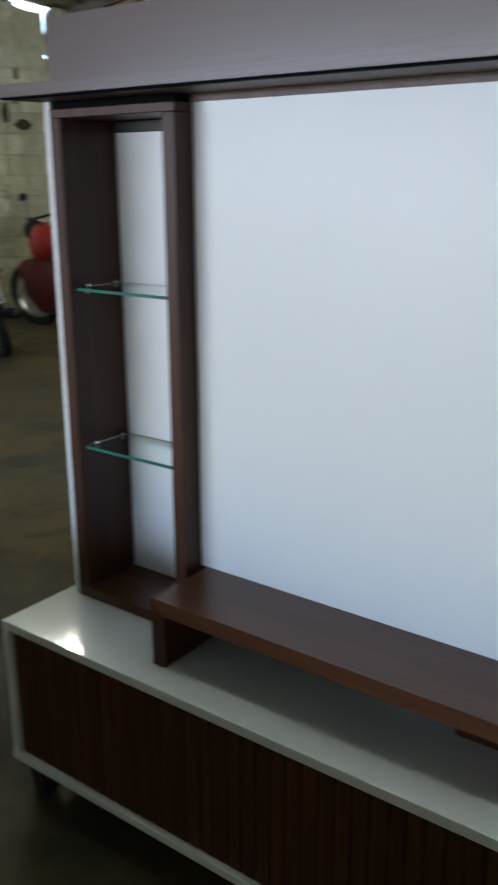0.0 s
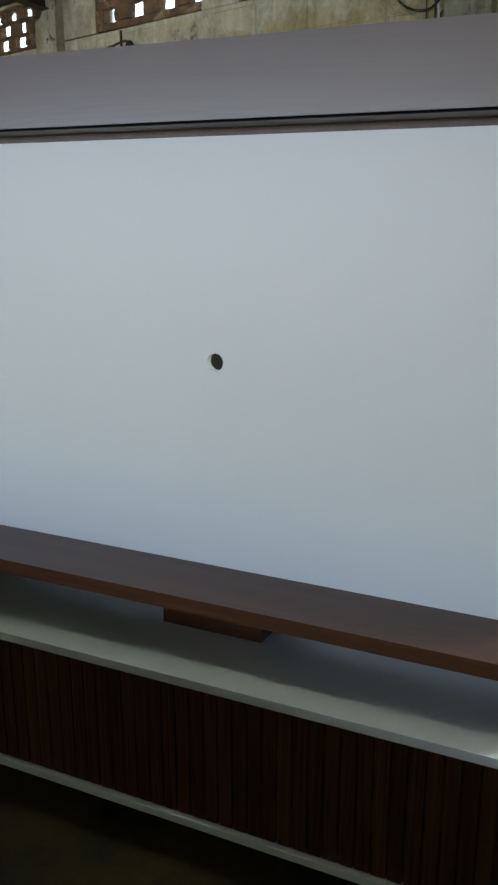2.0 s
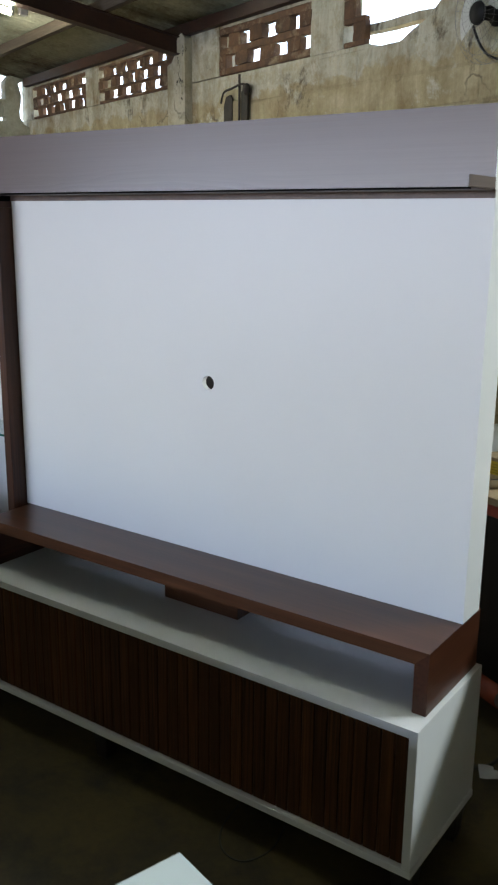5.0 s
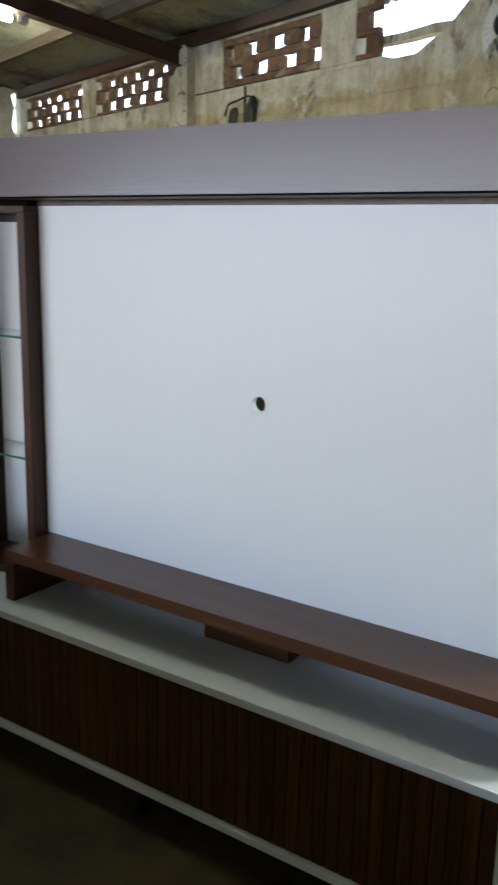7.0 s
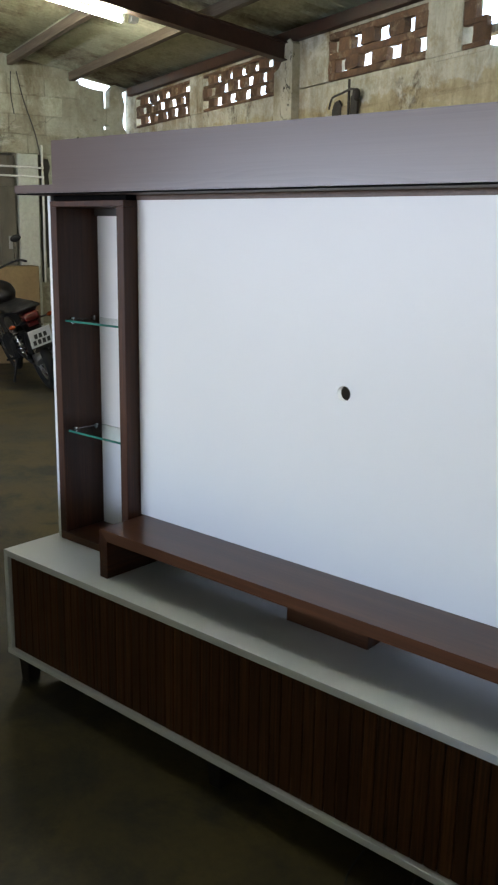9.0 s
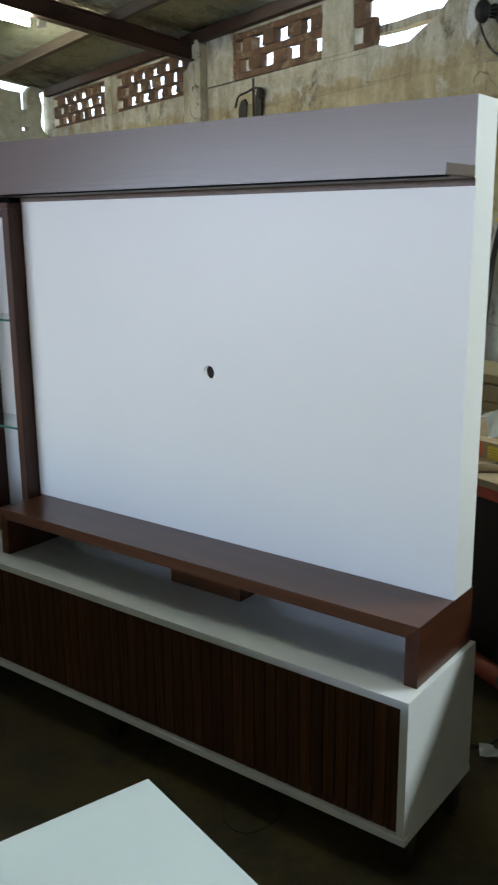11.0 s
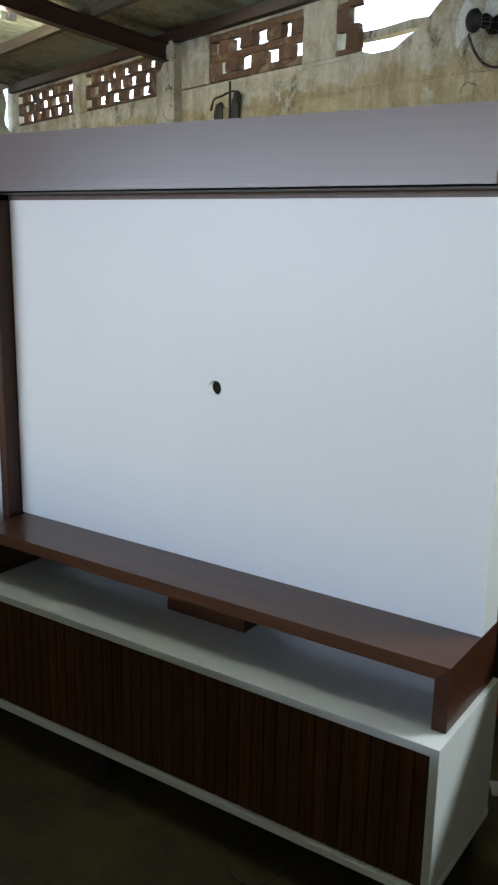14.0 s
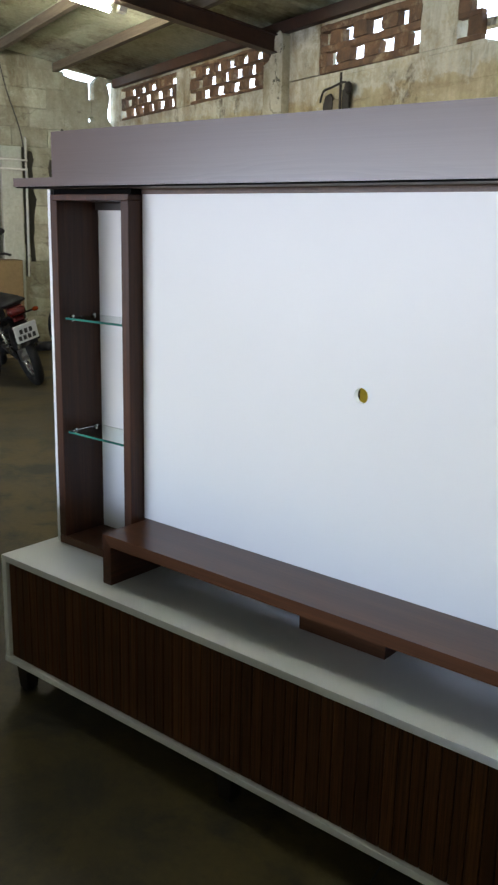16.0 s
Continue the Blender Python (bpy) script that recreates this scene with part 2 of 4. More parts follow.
RUBBER = plain("tyre_rubber", (0.007, 0.007, 0.007, 1), 0.8, relief=0.2)
CHROME = plain("chrome", (0.75, 0.76, 0.78, 1), 0.16, 1.0)
STEEL = plain("dull_steel", (0.30, 0.30, 0.30, 1), 0.42, 1.0)
GREEN_GLASS = glass("clear_shelf_glass", (0.90, 0.985, 0.96, 1))
TEAL = plain("green_glass_edge", (0.035, 0.19, 0.15, 1), 0.2)
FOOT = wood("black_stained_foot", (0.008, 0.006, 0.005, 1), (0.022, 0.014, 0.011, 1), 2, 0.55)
CONCRETE = surface("stained_concrete_floor", (0.022, 0.016, 0.004, 1), (0.092, 0.066, 0.015, 1), 0.9, 0.8, 0.25,
                   ((0.015, 0.012, 0.005, 1), 2.6, 0.46, 0.62), fine=38)
PLASTER = old_wall("old_lime_plaster", (0.37, 0.30, 0.155, 1), (0.70, 0.62, 0.41, 1), 1.7,
                   (((0.27, 0.185, 0.075, 1), 1.2, 0.47, 0.66, 0.8), ((0.72, 0.70, 0.58, 1), 0.9, 0.57, 0.63, 1.0), ((0.085, 0.062, 0.032, 1), 2.4, 0.565, 0.66, 0.6)), 0.42, 0.6, 0.16, band=((0.66, 0.65, 0.53, 1), 2.36))
BLOCKS = old_wall("grey_concrete_block", (0.27, 0.27, 0.205, 1), (0.54, 0.55, 0.45, 1), 1.5,
                  (((0.20, 0.17, 0.10, 1), 1.1, 0.48, 0.66, 0.6), ((0.62, 0.63, 0.54, 1), 1.3, 0.56, 0.70, 2.2), ((0.11, 0.10, 0.065, 1), 2.2, 0.57, 0.68, 1.6)), 0.22, 0.35, 0.28)
GRIME = old_wall("grimy_column", (0.10, 0.09, 0.062, 1), (0.42, 0.40, 0.31, 1), 3.2,
                 (((0.016, 0.014, 0.010, 1), 3.6, 0.53, 0.60, 0.45), ((0.50, 0.49, 0.42, 1), 5.0, 0.60, 0.66, 0.8)), 0.6, 0.5, 0.0)
PEELING = old_wall("peeling_whitewash", (0.36, 0.355, 0.29, 1), (0.70, 0.70, 0.63, 1), 2.4,
                   (((0.14, 0.13, 0.095, 1), 2.6, 0.48, 0.55, 0.5), ((0.014, 0.013, 0.010, 1), 4.2, 0.545, 0.59, 0.6)), 0.7, 0.9, 0.0)
PATCHED = old_wall("patched_cream_plaster", (0.46, 0.42, 0.28, 1), (0.74, 0.70, 0.54, 1), 1.6,
                   (((0.34, 0.27, 0.14, 1), 1.5, 0.47, 0.62, 0.7), ((0.05, 0.042, 0.025, 1), 4.2, 0.60, 0.64, 0.8)), 0.2, 0.8, 0.0)
SOOT = surface("sooty_old_metal", (0.012, 0.010, 0.007, 1), (0.055, 0.042, 0.028, 1), 9.0, 0.75, 0.5, ((0.11, 0.06, 0.03, 1), 11.0, 0.60, 0.70), fine=60)
MOULD_AND_HOLES = surface("damp_mould_and_holes", (0.009, 0.008, 0.005, 1), (0.036, 0.032, 0.020, 1), 8.0, 0.9, 0.6, fine=50)
PALE = surface("pale_painted_plaster", (0.36, 0.38, 0.33, 1), (0.50, 0.52, 0.46, 1), 2.0, 0.8, 0.3,
               ((0.20, 0.19, 0.14, 1), 2.2, 0.62, 0.74), fine=30)
BRICK = surface("red_hollow_brick", (0.075, 0.038, 0.019, 1), (0.22, 0.118, 0.058, 1), 9.0, 0.9, 0.4,
                ((0.36, 0.27, 0.16, 1), 6.0, 0.54, 0.68), fine=60, vary=0.45)
ROOFING = surface("fibre_cement_sheet", (0.34, 0.33, 0.21, 1), (0.66, 0.66, 0.48, 1), 1.1, 0.9, 0.3,
                  ((0.10, 0.062, 0.034, 1), 0.8, 0.45, 0.62), fine=30)
TIMBER = wood("old_roof_timber", (0.09, 0.068, 0.045, 1), (0.22, 0.175, 0.12, 1), 0, 0.9, 14, 0.3)
RAFTER = surface("rust_brown_steel", (0.026, 0.011, 0.006, 1), (0.080, 0.034, 0.018, 1), 3.0, 0.6, 0.2, fine=40)
CARD = surface("brown_cardboard", (0.25, 0.18, 0.105, 1), (0.34, 0.255, 0.155, 1), 2.0, 0.85, 0.1, stretch=(1, 1, 6), fine=30)
OLD_CARD = surface("dull_cardboard", (0.17, 0.115, 0.052, 1), (0.23, 0.16, 0.075, 1), 1.5, 0.85, 0.1, fine=30)
MDF = surface("raw_mdf", (0.21, 0.165, 0.09, 1), (0.29, 0.235, 0.135, 1), 2.0, 0.8, 0.1, fine=90)
PAPER = melamine("white_paper", (0.76, 0.78, 0.80, 1), 0.8)
RED_PAINT = surface("worn_red_paint", (0.24, 0.028, 0.013, 1), (0.44, 0.055, 0.024, 1), 5.0, 0.5, 0.2,
                    ((0.05, 0.03, 0.025, 1), 6.0, 0.60, 0.70))
RUST = surface("dull_orange_paint", (0.16, 0.026, 0.009, 1), (0.32, 0.055, 0.017, 1), 6.0, 0.7, 0.2)
YELLOW = plain("yellow_label", (0.62, 0.46, 0.03, 1), 0.6)
ORANGE_LABEL = plain("orange_label", (0.60, 0.10, 0.03, 1), 0.6)
RED_LENS = plain("red_lens", (0.055, 0.004, 0.004, 1), 0.25)
AMBER = plain("amber_lens", (0.24, 0.04, 0.008, 1), 0.25)
BIKE_BLACK = plain("dark_bike_paint", (0.007, 0.006, 0.006, 1), 0.4)
BIKE_RED = plain("red_bike_paint", (0.24, 0.014, 0.011, 1), 0.5)
DARK_RED = plain("dark_red_plastic", (0.075, 0.008, 0.006, 1), 0.6)
PLATE = plain("number_plate_white", (0.62, 0.64, 0.64, 1), 0.45)
for dark in (BLACK, RUBBER, BIKE_BLACK):
    dark.node_tree.nodes["Principled BSDF"].inputs["Specular IOR Level"].default_value = 0.22
INK = plain("dark_ink", (0.02, 0.02, 0.02, 1), 0.6)
PVC = plain("white_pvc", (0.66, 0.67, 0.64, 1), 0.45)
CABLE = plain("black_cable", (0.015, 0.014, 0.013, 1), 0.55)
DOOR_PAINT = surface("weathered_door_paint", (0.06, 0.055, 0.040, 1), (0.13, 0.12, 0.09, 1), 2.0, 0.75, 0.3,
                     ((0.06, 0.04, 0.025, 1), 3.0, 0.56, 0.68), stretch=(3, 3, 0.7))
TUBE = glow("lit_tube", (1.0, 1.0, 0.80, 1), 33.0)
OLD_TUBE = glow("dim_lit_tube", (0.93, 1.0, 0.88, 1), 9.5)
ENAMEL = plain("white_enamel", (0.70, 0.72, 0.66, 1), 0.4)


# ---- building helpers ----
def box(bm, x0, x1, y0, y1, z0, z1, edge=0.0015, turn=None):
    """A box between two corners, with eased edges."""
    r = bmesh.ops.create_cube(bm, size=1.0)
    m = Matrix.Translation(((x0 + x1) / 2, (y0 + y1) / 2, (z0 + z1) / 2)) @ Matrix.Diagonal((abs(x1 - x0), abs(y1 - y0), abs(z1 - z0), 1))
    bmesh.ops.transform(bm, matrix=(turn or Matrix()) @ m, verts=r["verts"])
    if edge:
        edges = {e for v in r["verts"] for e in v.link_edges}
        bmesh.ops.bevel(bm, geom=list(edges), offset=edge, segments=1, affect="EDGES")
    return bm


def rod(bm, a, b, r0, r1=None, seg=12):
    """A round bar from a to b."""
    a, b = Vector(a), Vector(b)
    d = b - a
    m = Matrix.Translation((a + b) / 2) @ d.to_track_quat("Z", "Y").to_matrix().to_4x4()
    bmesh.ops.create_cone(bm, cap_ends=True, segments=seg, radius1=r0, radius2=r0 if r1 is None else r1, depth=d.length, matrix=m)
    return bm


def ring(bm, m, R, r, seg=28, tube=8):
    """A torus of radius R about the z axis of m."""
    rows = []
    for i in range(seg):
        a = 2 * math.pi * i / seg
        row = []
        for j in range(tube):
            c = 2 * math.pi * j / tube
            p = Vector(((R + r * math.cos(c)) * math.cos(a), (R + r * math.cos(c)) * math.sin(a), r * math.sin(c)))
            row.append(bm.verts.new(m @ p))
        rows.append(row)
    for i in range(seg):
        for j in range(tube):
            bm.faces.new((rows[i][j], rows[(i + 1) % seg][j], rows[(i + 1) % seg][(j + 1) % tube], rows[i][(j + 1) % tube]))
    return bm


def slab(bm, outline, y0, y1):
    """An upright slab: an outline in x and z, thick from y0 to y1."""
    front = [bm.verts.new((x, y0, z)) for x, z in outline]
    back = [bm.verts.new((x, y1, z)) for x, z in outline]
    n = len(outline)
    caps = [bm.faces.new(front), bm.faces.new(list(reversed(back)))]
    for i in range(n):
        bm.faces.new((front[i], back[i], back[(i + 1) % n], front[(i + 1) % n]))
    bm.normal_update()
    bmesh.ops.triangulate(bm, faces=caps)
    bmesh.ops.recalc_face_normals(bm, faces=bm.faces[:])
    return bm


def lump(bm, center, size, seed, rough=0.12, cuts=3):
    """A rounded, uneven body."""
    r = bmesh.ops.create_icosphere(bm, subdivisions=cuts, radius=1.0)
    for v in r["verts"]:
        k = 1 + rough * noise.noise(v.co * 2.0 + Vector((seed, 0, 0)))
        v.co = Vector((v.co.x * size[0] * k + center[0], v.co.y * size[1] * k + center[1], v.co.z * size[2] * k + center[2]))
    return bm


def mesh_of(name, bm, material, smooth=False):
    me = bpy.data.meshes.new(name)
    bmesh.ops.recalc_face_normals(bm, faces=bm.faces[:])
    bm.to_mesh(me)
    bm.free()
    me.materials.append(material)
    if smooth:
        for p in me.polygons:
            p.use_smooth = True
    return me


def part(name, bm, material, parent, label="", smooth=False, world_at=None):
    """One mesh object under a thing or a part; world_at: the thing's pose, where the mesh was drawn in the world's metres."""
    if world_at is not None:
        bm.transform(world_at.inverted())
    ob = new(name, mesh_of(name, bm, material, smooth))
    ob.parent = parent
    return tagged(ob, label)


def piece(name, me, parent, m):
    ob = new(name, me)
    ob.parent, ob.matrix_basis = parent, m
    return ob


def thing(name, m, label, category, group=""):
    ob = new(name)
    ob.empty_display_size = 0.1
    ob.matrix_basis = m
    return tagged(ob, label, category, group)


def whole(name, bm, material, m, label, category="", kind="", group="", smooth=False):
    ob = new(name, mesh_of(name, bm, material, smooth))
    ob.matrix_basis = m
    return tagged(ob, label, category, group, kind)


def wire(name, points, radius, material, parent=None, m=None, label="", category=""):
    """A hanging cable or bent pipe through a few points, as a mesh tube."""
    pts = [Vector(p) for p in points]
    fine = []
    for i in range(len(pts) - 1):
        p0, p1, p2, p3 = pts[max(i - 1, 0)], pts[i], pts[i + 1], pts[min(i + 2, len(pts) - 1)]
        for k in range(8):
            t = k / 8
            fine.append(0.5 * ((2 * p1) + (p2 - p0) * t + (2 * p0 - 5 * p1 + 4 * p2 - p3) * t * t + (3 * p1 - p0 - 3 * p2 + p3) * t ** 3))
    fine.append(pts[-1])
    bm, rows = bmesh.new(), []
    for i, p in enumerate(fine):
        d = (fine[min(i + 1, len(fine) - 1)] - fine[max(i - 1, 0)]).normalized()
        q = d.to_track_quat("Z", "Y").to_matrix()
        rows.append([bm.verts.new(p + q @ Vector((radius * math.cos(a), radius * math.sin(a), 0))) for a in (k * math.pi / 3 for k in range(6))])
    for a, b in zip(rows, rows[1:]):
        for k in range(6):
            bm.faces.new((a[k], a[(k + 1) % 6], b[(k + 1) % 6], b[k]))
    bm.faces.new(rows[0]), bm.faces.new(rows[-1])
    if parent is not None:
        return part(name, bm, material, parent, label, True)
    return whole(name, bm, material, m or Matrix(), label, category, smooth=True)


# ---- the shed ----
floor_bm = bmesh.new()
box(floor_bm, -0.4, 14.4, -12.3, 0.4, -0.15, 0.0, 0)
floor = whole("floor", floor_bm, CONCRETE, SHED, "dark stained concrete workshop floor", "floor", "structure")

WALL_TOP = 3.0
back = bmesh.new()
# notch from 9.65 to 10.95: unseen opening, added for the side lamp
slab(back, [(-0.2, 0), (14.2, 0), (14.2, WALL_TOP), (10.95, WALL_TOP), (10.95, 2.44), (9.65, 2.44), (9.65, WALL_TOP), (6.62, WALL_TOP), (6.50, 2.90), (6.42, 2.80), (6.30, 2.72), (6.21, 2.65), (6.13, 2.585), (6.02, 2.545),
            (5.95, 2.51), (5.89, 2.485), (5.82, 2.455), (5.75, 2.452), (5.69, 2.475), (5.64, 2.52), (5.40, 2.52), (-0.2, 2.53)], 0.0, 0.15)
slab(back, [(5.07, 2.522), (5.40, 2.522), (5.40, WALL_TOP), (5.07, WALL_TOP)], -0.004, 0.15)
slab(back, [(3.55, 2.532), (3.95, 2.532), (3.95, WALL_TOP), (3.55, WALL_TOP)], -0.003, 0.15)
slab(back, [(1.53, 2.532), (1.83, 2.532), (1.83, 2.86), (1.53, 2.86)], -0.003, 0.15)
slab(back, [(-0.2, 2.532), (0.14, 2.532), (0.14, 2.86), (-0.2, 2.86)], -0.003, 0.15)
slab(back, [(-0.2, 2.862), (3.546, 2.862), (3.546, WALL_TOP), (-0.2, WALL_TOP)], 0.004, 0.146)
slab(back, [(3.954, 2.862), (5.066, 2.862), (5.066, WALL_TOP), (3.954, WALL_TOP)], 0.004, 0.146)
slab(back, [(5.52, 2.60), (5.75, 2.595), (6.0, 2.60), (6.25, 2.59), (6.25, 2.635), (6.0, 2.65), (5.75, 2.64), (5.52, 2.645)], 0.05, 0.13)
wall_back = whole("wall_back", back, PLASTER, SHED, "old block wall with peeling plaster and broken openings", "wall", "structure")

left = bmesh.new()
SWING = Matrix.Rotation(radians(90), 4, "Z")      # x of the outline runs along +y of the shed
slab(left, [(-12.2, 0), (-2.45, 0), (-2.45, 2.21), (-1.33, 2.21), (-1.33, 0), (0.0, 0), (0.0, 2.46), (-0.06, 2.49), (-0.10, 2.56), (-0.105, 2.63), (-0.085, 2.71), (-0.078, 2.79), (-0.095, 2.86), (-0.11, 2.91), (-0.02, 2.96), (-0.20, 2.99), (-0.225, 2.965), (-0.255, 2.93), (-0.260, 2.74), (-0.290, 2.738), (-0.290, 2.562),
            (-0.258, 2.556), (-0.262, 2.512), (-0.326, 2.508), (-0.332, 2.552), (-0.296, 2.560), (-0.296, 2.738), (-0.320, 2.735), (-0.326, 2.915), (-0.45, 2.925), (-0.55, 2.945), (-0.66, 2.985),
            (-0.69, 3.10), (-12.2, 4.80)], 0.012, 0.16)
left.transform(SWING)
wall_left = whole("wall_left", left, BLOCKS, SHED, "grey concrete block gable wall", "wall", "structure")

front = bmesh.new()
slab(front, [(-0.2, 0), (3.6, 0), (3.6, 2.1), (11.4, 2.1), (11.4, 0), (14.2, 0), (14.2, 4.8), (-0.2, 4.8)], -12.2, -12.0)
whole("wall_front", front, BLOCKS, SHED, "plain block wall with a wide open gate", "wall", "structure")
right = bmesh.new()
box(right, 14.0, 14.2, -12.0, 0.0, 0, 4.8, 0)
whole("wall_right", right, BLOCKS, SHED, "plain concrete block end wall", "wall", "structure")

# unseen wall added behind the camera to keep gate light off rack and floor
low = bmesh.new()
slab(low, [(5.4, 0), (13.98, 0), (13.98, 0.70), (9.5, 0.71), (8.6, 0.73), (7.8, 0.75), (7.2, 0.79), (5.4, 0.79)], -4.68, -4.56)
whole("wall_low", low, BLOCKS, SHED, "added low block wall, unseen, that shades the lower furniture", "wall", "structure")

# corrugated roof


def corrugated(bm, s0, s1, y0, y1, lift=0.0):
    n = max(2, int((s1 - s0) / 0.076 * 6))
    rows = []
    for k in range(n + 1):
        s = s0 + (s1 - s0) * k / n
        w = 0.011 * math.sin(2 * math.pi * s / 0.076) + 0.012 + lift
        rows.append([bm.verts.new((s, y, roof_z(y) + w + t)) for t in (0.0, 0.007) for y in (y0, y1)])
    for a, b in zip(rows, rows[1:]):
        bm.faces.new((a[0], a[1], b[1], b[0]))
        bm.faces.new((a[2], b[2], b[3], a[3]))
        bm.faces.new((a[0], b[0], b[2], a[2]))
        bm.faces.new((a[1], a[3], b[3], b[1]))
    return bm


roof = bmesh.new()
for k in range(8):
    y1, y0 = 0.35 - 1.6 * k, 0.35 - 1.6 * (k + 1) - 0.12
    corrugated(roof, -0.2, 14.2, y0, y1, 0.009 * (k % 2))
whole("ceiling", roof, ROOFING, SHED, "stained corrugated fibre cement roof sheets", "roof", "structure", smooth=True)
for y in (-0.03, -0.70, -1.36, -2.02, -2.90, -3.66, -5.6, -8.0):
    bm = bmesh.new()
    z = roof_z(y) - 0.095
    box(bm, 0.01, 13.9, y - 0.03, y + 0.03, z, z + 0.088, 0.004)
    whole("purlin", bm, RAFTER if y > -0.1 else TIMBER, SHED, "old rough timber roof purlin", "beam", "structure")
for s in (3.42, 6.95):
    bm = bmesh.new()
    y0, y1 = 0.0, -8.0
    for dz, w in ((-0.235, 0.05), (-0.108, 0.05), (-0.23, 0.005)):
        h = 0.008 if w > 0.01 else 0.124
        vs = [bm.verts.new((s + sx * w, y, roof_z(y) + dz + t)) for y in (y0, y1) for t in (0, h) for sx in (-1, 1)]
        for f in ((0, 1, 3, 2), (4, 6, 7, 5), (0, 4, 5, 1), (2, 3, 7, 6), (0, 2, 6, 4), (1, 5, 7, 3)):
            bm.faces.new([vs[i] for i in f])
    whole("rafter", bm, RAFTER, SHED, "rust brown painted steel rafter", "beam", "structure")

# columns of the back wall
bm = bmesh.new()
slab(bm, [(3.27, 0), (3.545, 0), (3.545, 2.86), (3.50, 2.90), (3.44, 2.885), (3.38, 2.74), (3.34, 2.70), (3.27, 2.68)], -0.07, 0.10)
whole("column", bm, PATCHED, SHED, "rough cream-plastered wall column with black blotches", "column", "structure")
bm = bmesh.new()
slab(bm, [(6.86, 0), (7.12, 0), (7.12, 3.05), (6.86, 3.05)], -0.05, 0.05)
whole("column", bm, GRIME, SHED, "grimy blackened wall column", "column", "structure")


bm = bmesh.new()
slab(bm, [(6.40, 0), (6.856, 0), (6.856, 1.56), (6.82, 1.60), (6.76, 1.52), (6.70, 1.50), (6.62, 1.40), (6.55, 1.42), (6.47, 1.30), (6.40, 1.28)], -0.016, 0.0)
whole("peeling_wall", bm, PEELING, SHED, "peeling black-spotted whitewash on the lower wall", "wall", "structure")
bm = bmesh.new()
slab(bm, [(6.86, 0), (7.12, 0), (7.12, 1.46), (7.02, 1.50), (6.94, 1.42), (6.86, 1.44)], -0.056, -0.0505)
whole("peeling_wall", bm, PEELING, SHED, "peeling black-spotted whitewash on the column", "wall", "structure")


# ---- hollow brick vents ----
def vent(s0, s1, z0, z1, rows, gap, seed, skip=()):
    rnd = random.Random(seed)
    holder = thing("brick_vent", SHED @ pose(s0, 0, z0), "honeycomb vent of red hollow bricks in the wall", "vent")
    deep = 0.06 if rows == 2 else 0.045
    share = 0.5 if rows == 2 else 0.32
    h = (z1 - z0) / (rows + share * (rows + 1))
    thin = share * h
    z = 0.0
    course = bmesh.new()
    box(course, 0, s1 - s0, 0.0, deep, 0, thin, 0.004)
    bmesh.ops.subdivide_edges(course, edges=[e for e in course.edges if e.calc_length() > 0.5], cuts=14)
    for v in course.verts:
        v.co += Vector((0, 0.006 * noise.noise(v.co * 22), 0.007 * noise.noise(v.co * 17 + Vector((5, 0, seed)))))
    course_me = mesh_of("course", course, BRICK)
    length = 0.165 if rows == 2 else 0.125
    shapes = []
    for k in range(4):
        b = bmesh.new()
        box(b, 0, length, -0.004, deep - 0.004, 0, h, 0)
        bmesh.ops.subdivide_edges(b, edges=b.edges[:], cuts=1, use_grid_fill=True)
        for v in b.verts:
            n3 = noise.noise_vector(v.co * 13 + Vector((9 * k, seed, 0)))
            v.co += Vector((0.020 * n3.x, 0.008 * n3.y, 0.008 * n3.z))
        shapes.append(mesh_of("brick", b, BRICK))
    for r in range(rows + 1):
        piece("course", course_me, holder, pose(0, rnd.uniform(-0.004, 0.004), z))
        z += thin
        if r == rows:
            break
        x = (0.02 - length if r % 2 else 0.10 - length) if rows == 2 else 0.0 if r % 2 else gap
        while x < s1 - s0 - 0.02:
            w = min(length * rnd.uniform(0.85, 1.12), s1 - s0 - max(x, 0.0), length + min(x, 0.0))
            piece("brick", shapes[rnd.randrange(4)], holder, pose(max(x, 0.0), rnd.uniform(-0.006, 0.006), z, rnd.uniform(-3, 3), rnd.uniform(-2, 2), rnd.uniform(-4, 4)) @ Matrix.Diagonal((w / length, 1, rnd.uniform(0.94, 1.06), 1)))
            x += length + gap * rnd.uniform(0.8, 1.25)
        z += h
    return holder


vent(0.14, 1.53, 2.532, 2.86, 3, 0.125, 3)
vent(1.83, 3.27, 2.532, 2.86, 3, 0.12, 4)
vent(3.95, 5.07, 2.532, 2.86, 2, 0.125, 5)
vent(5.40, 5.60, 2.522, 2.96, 3, 0.09, 6)


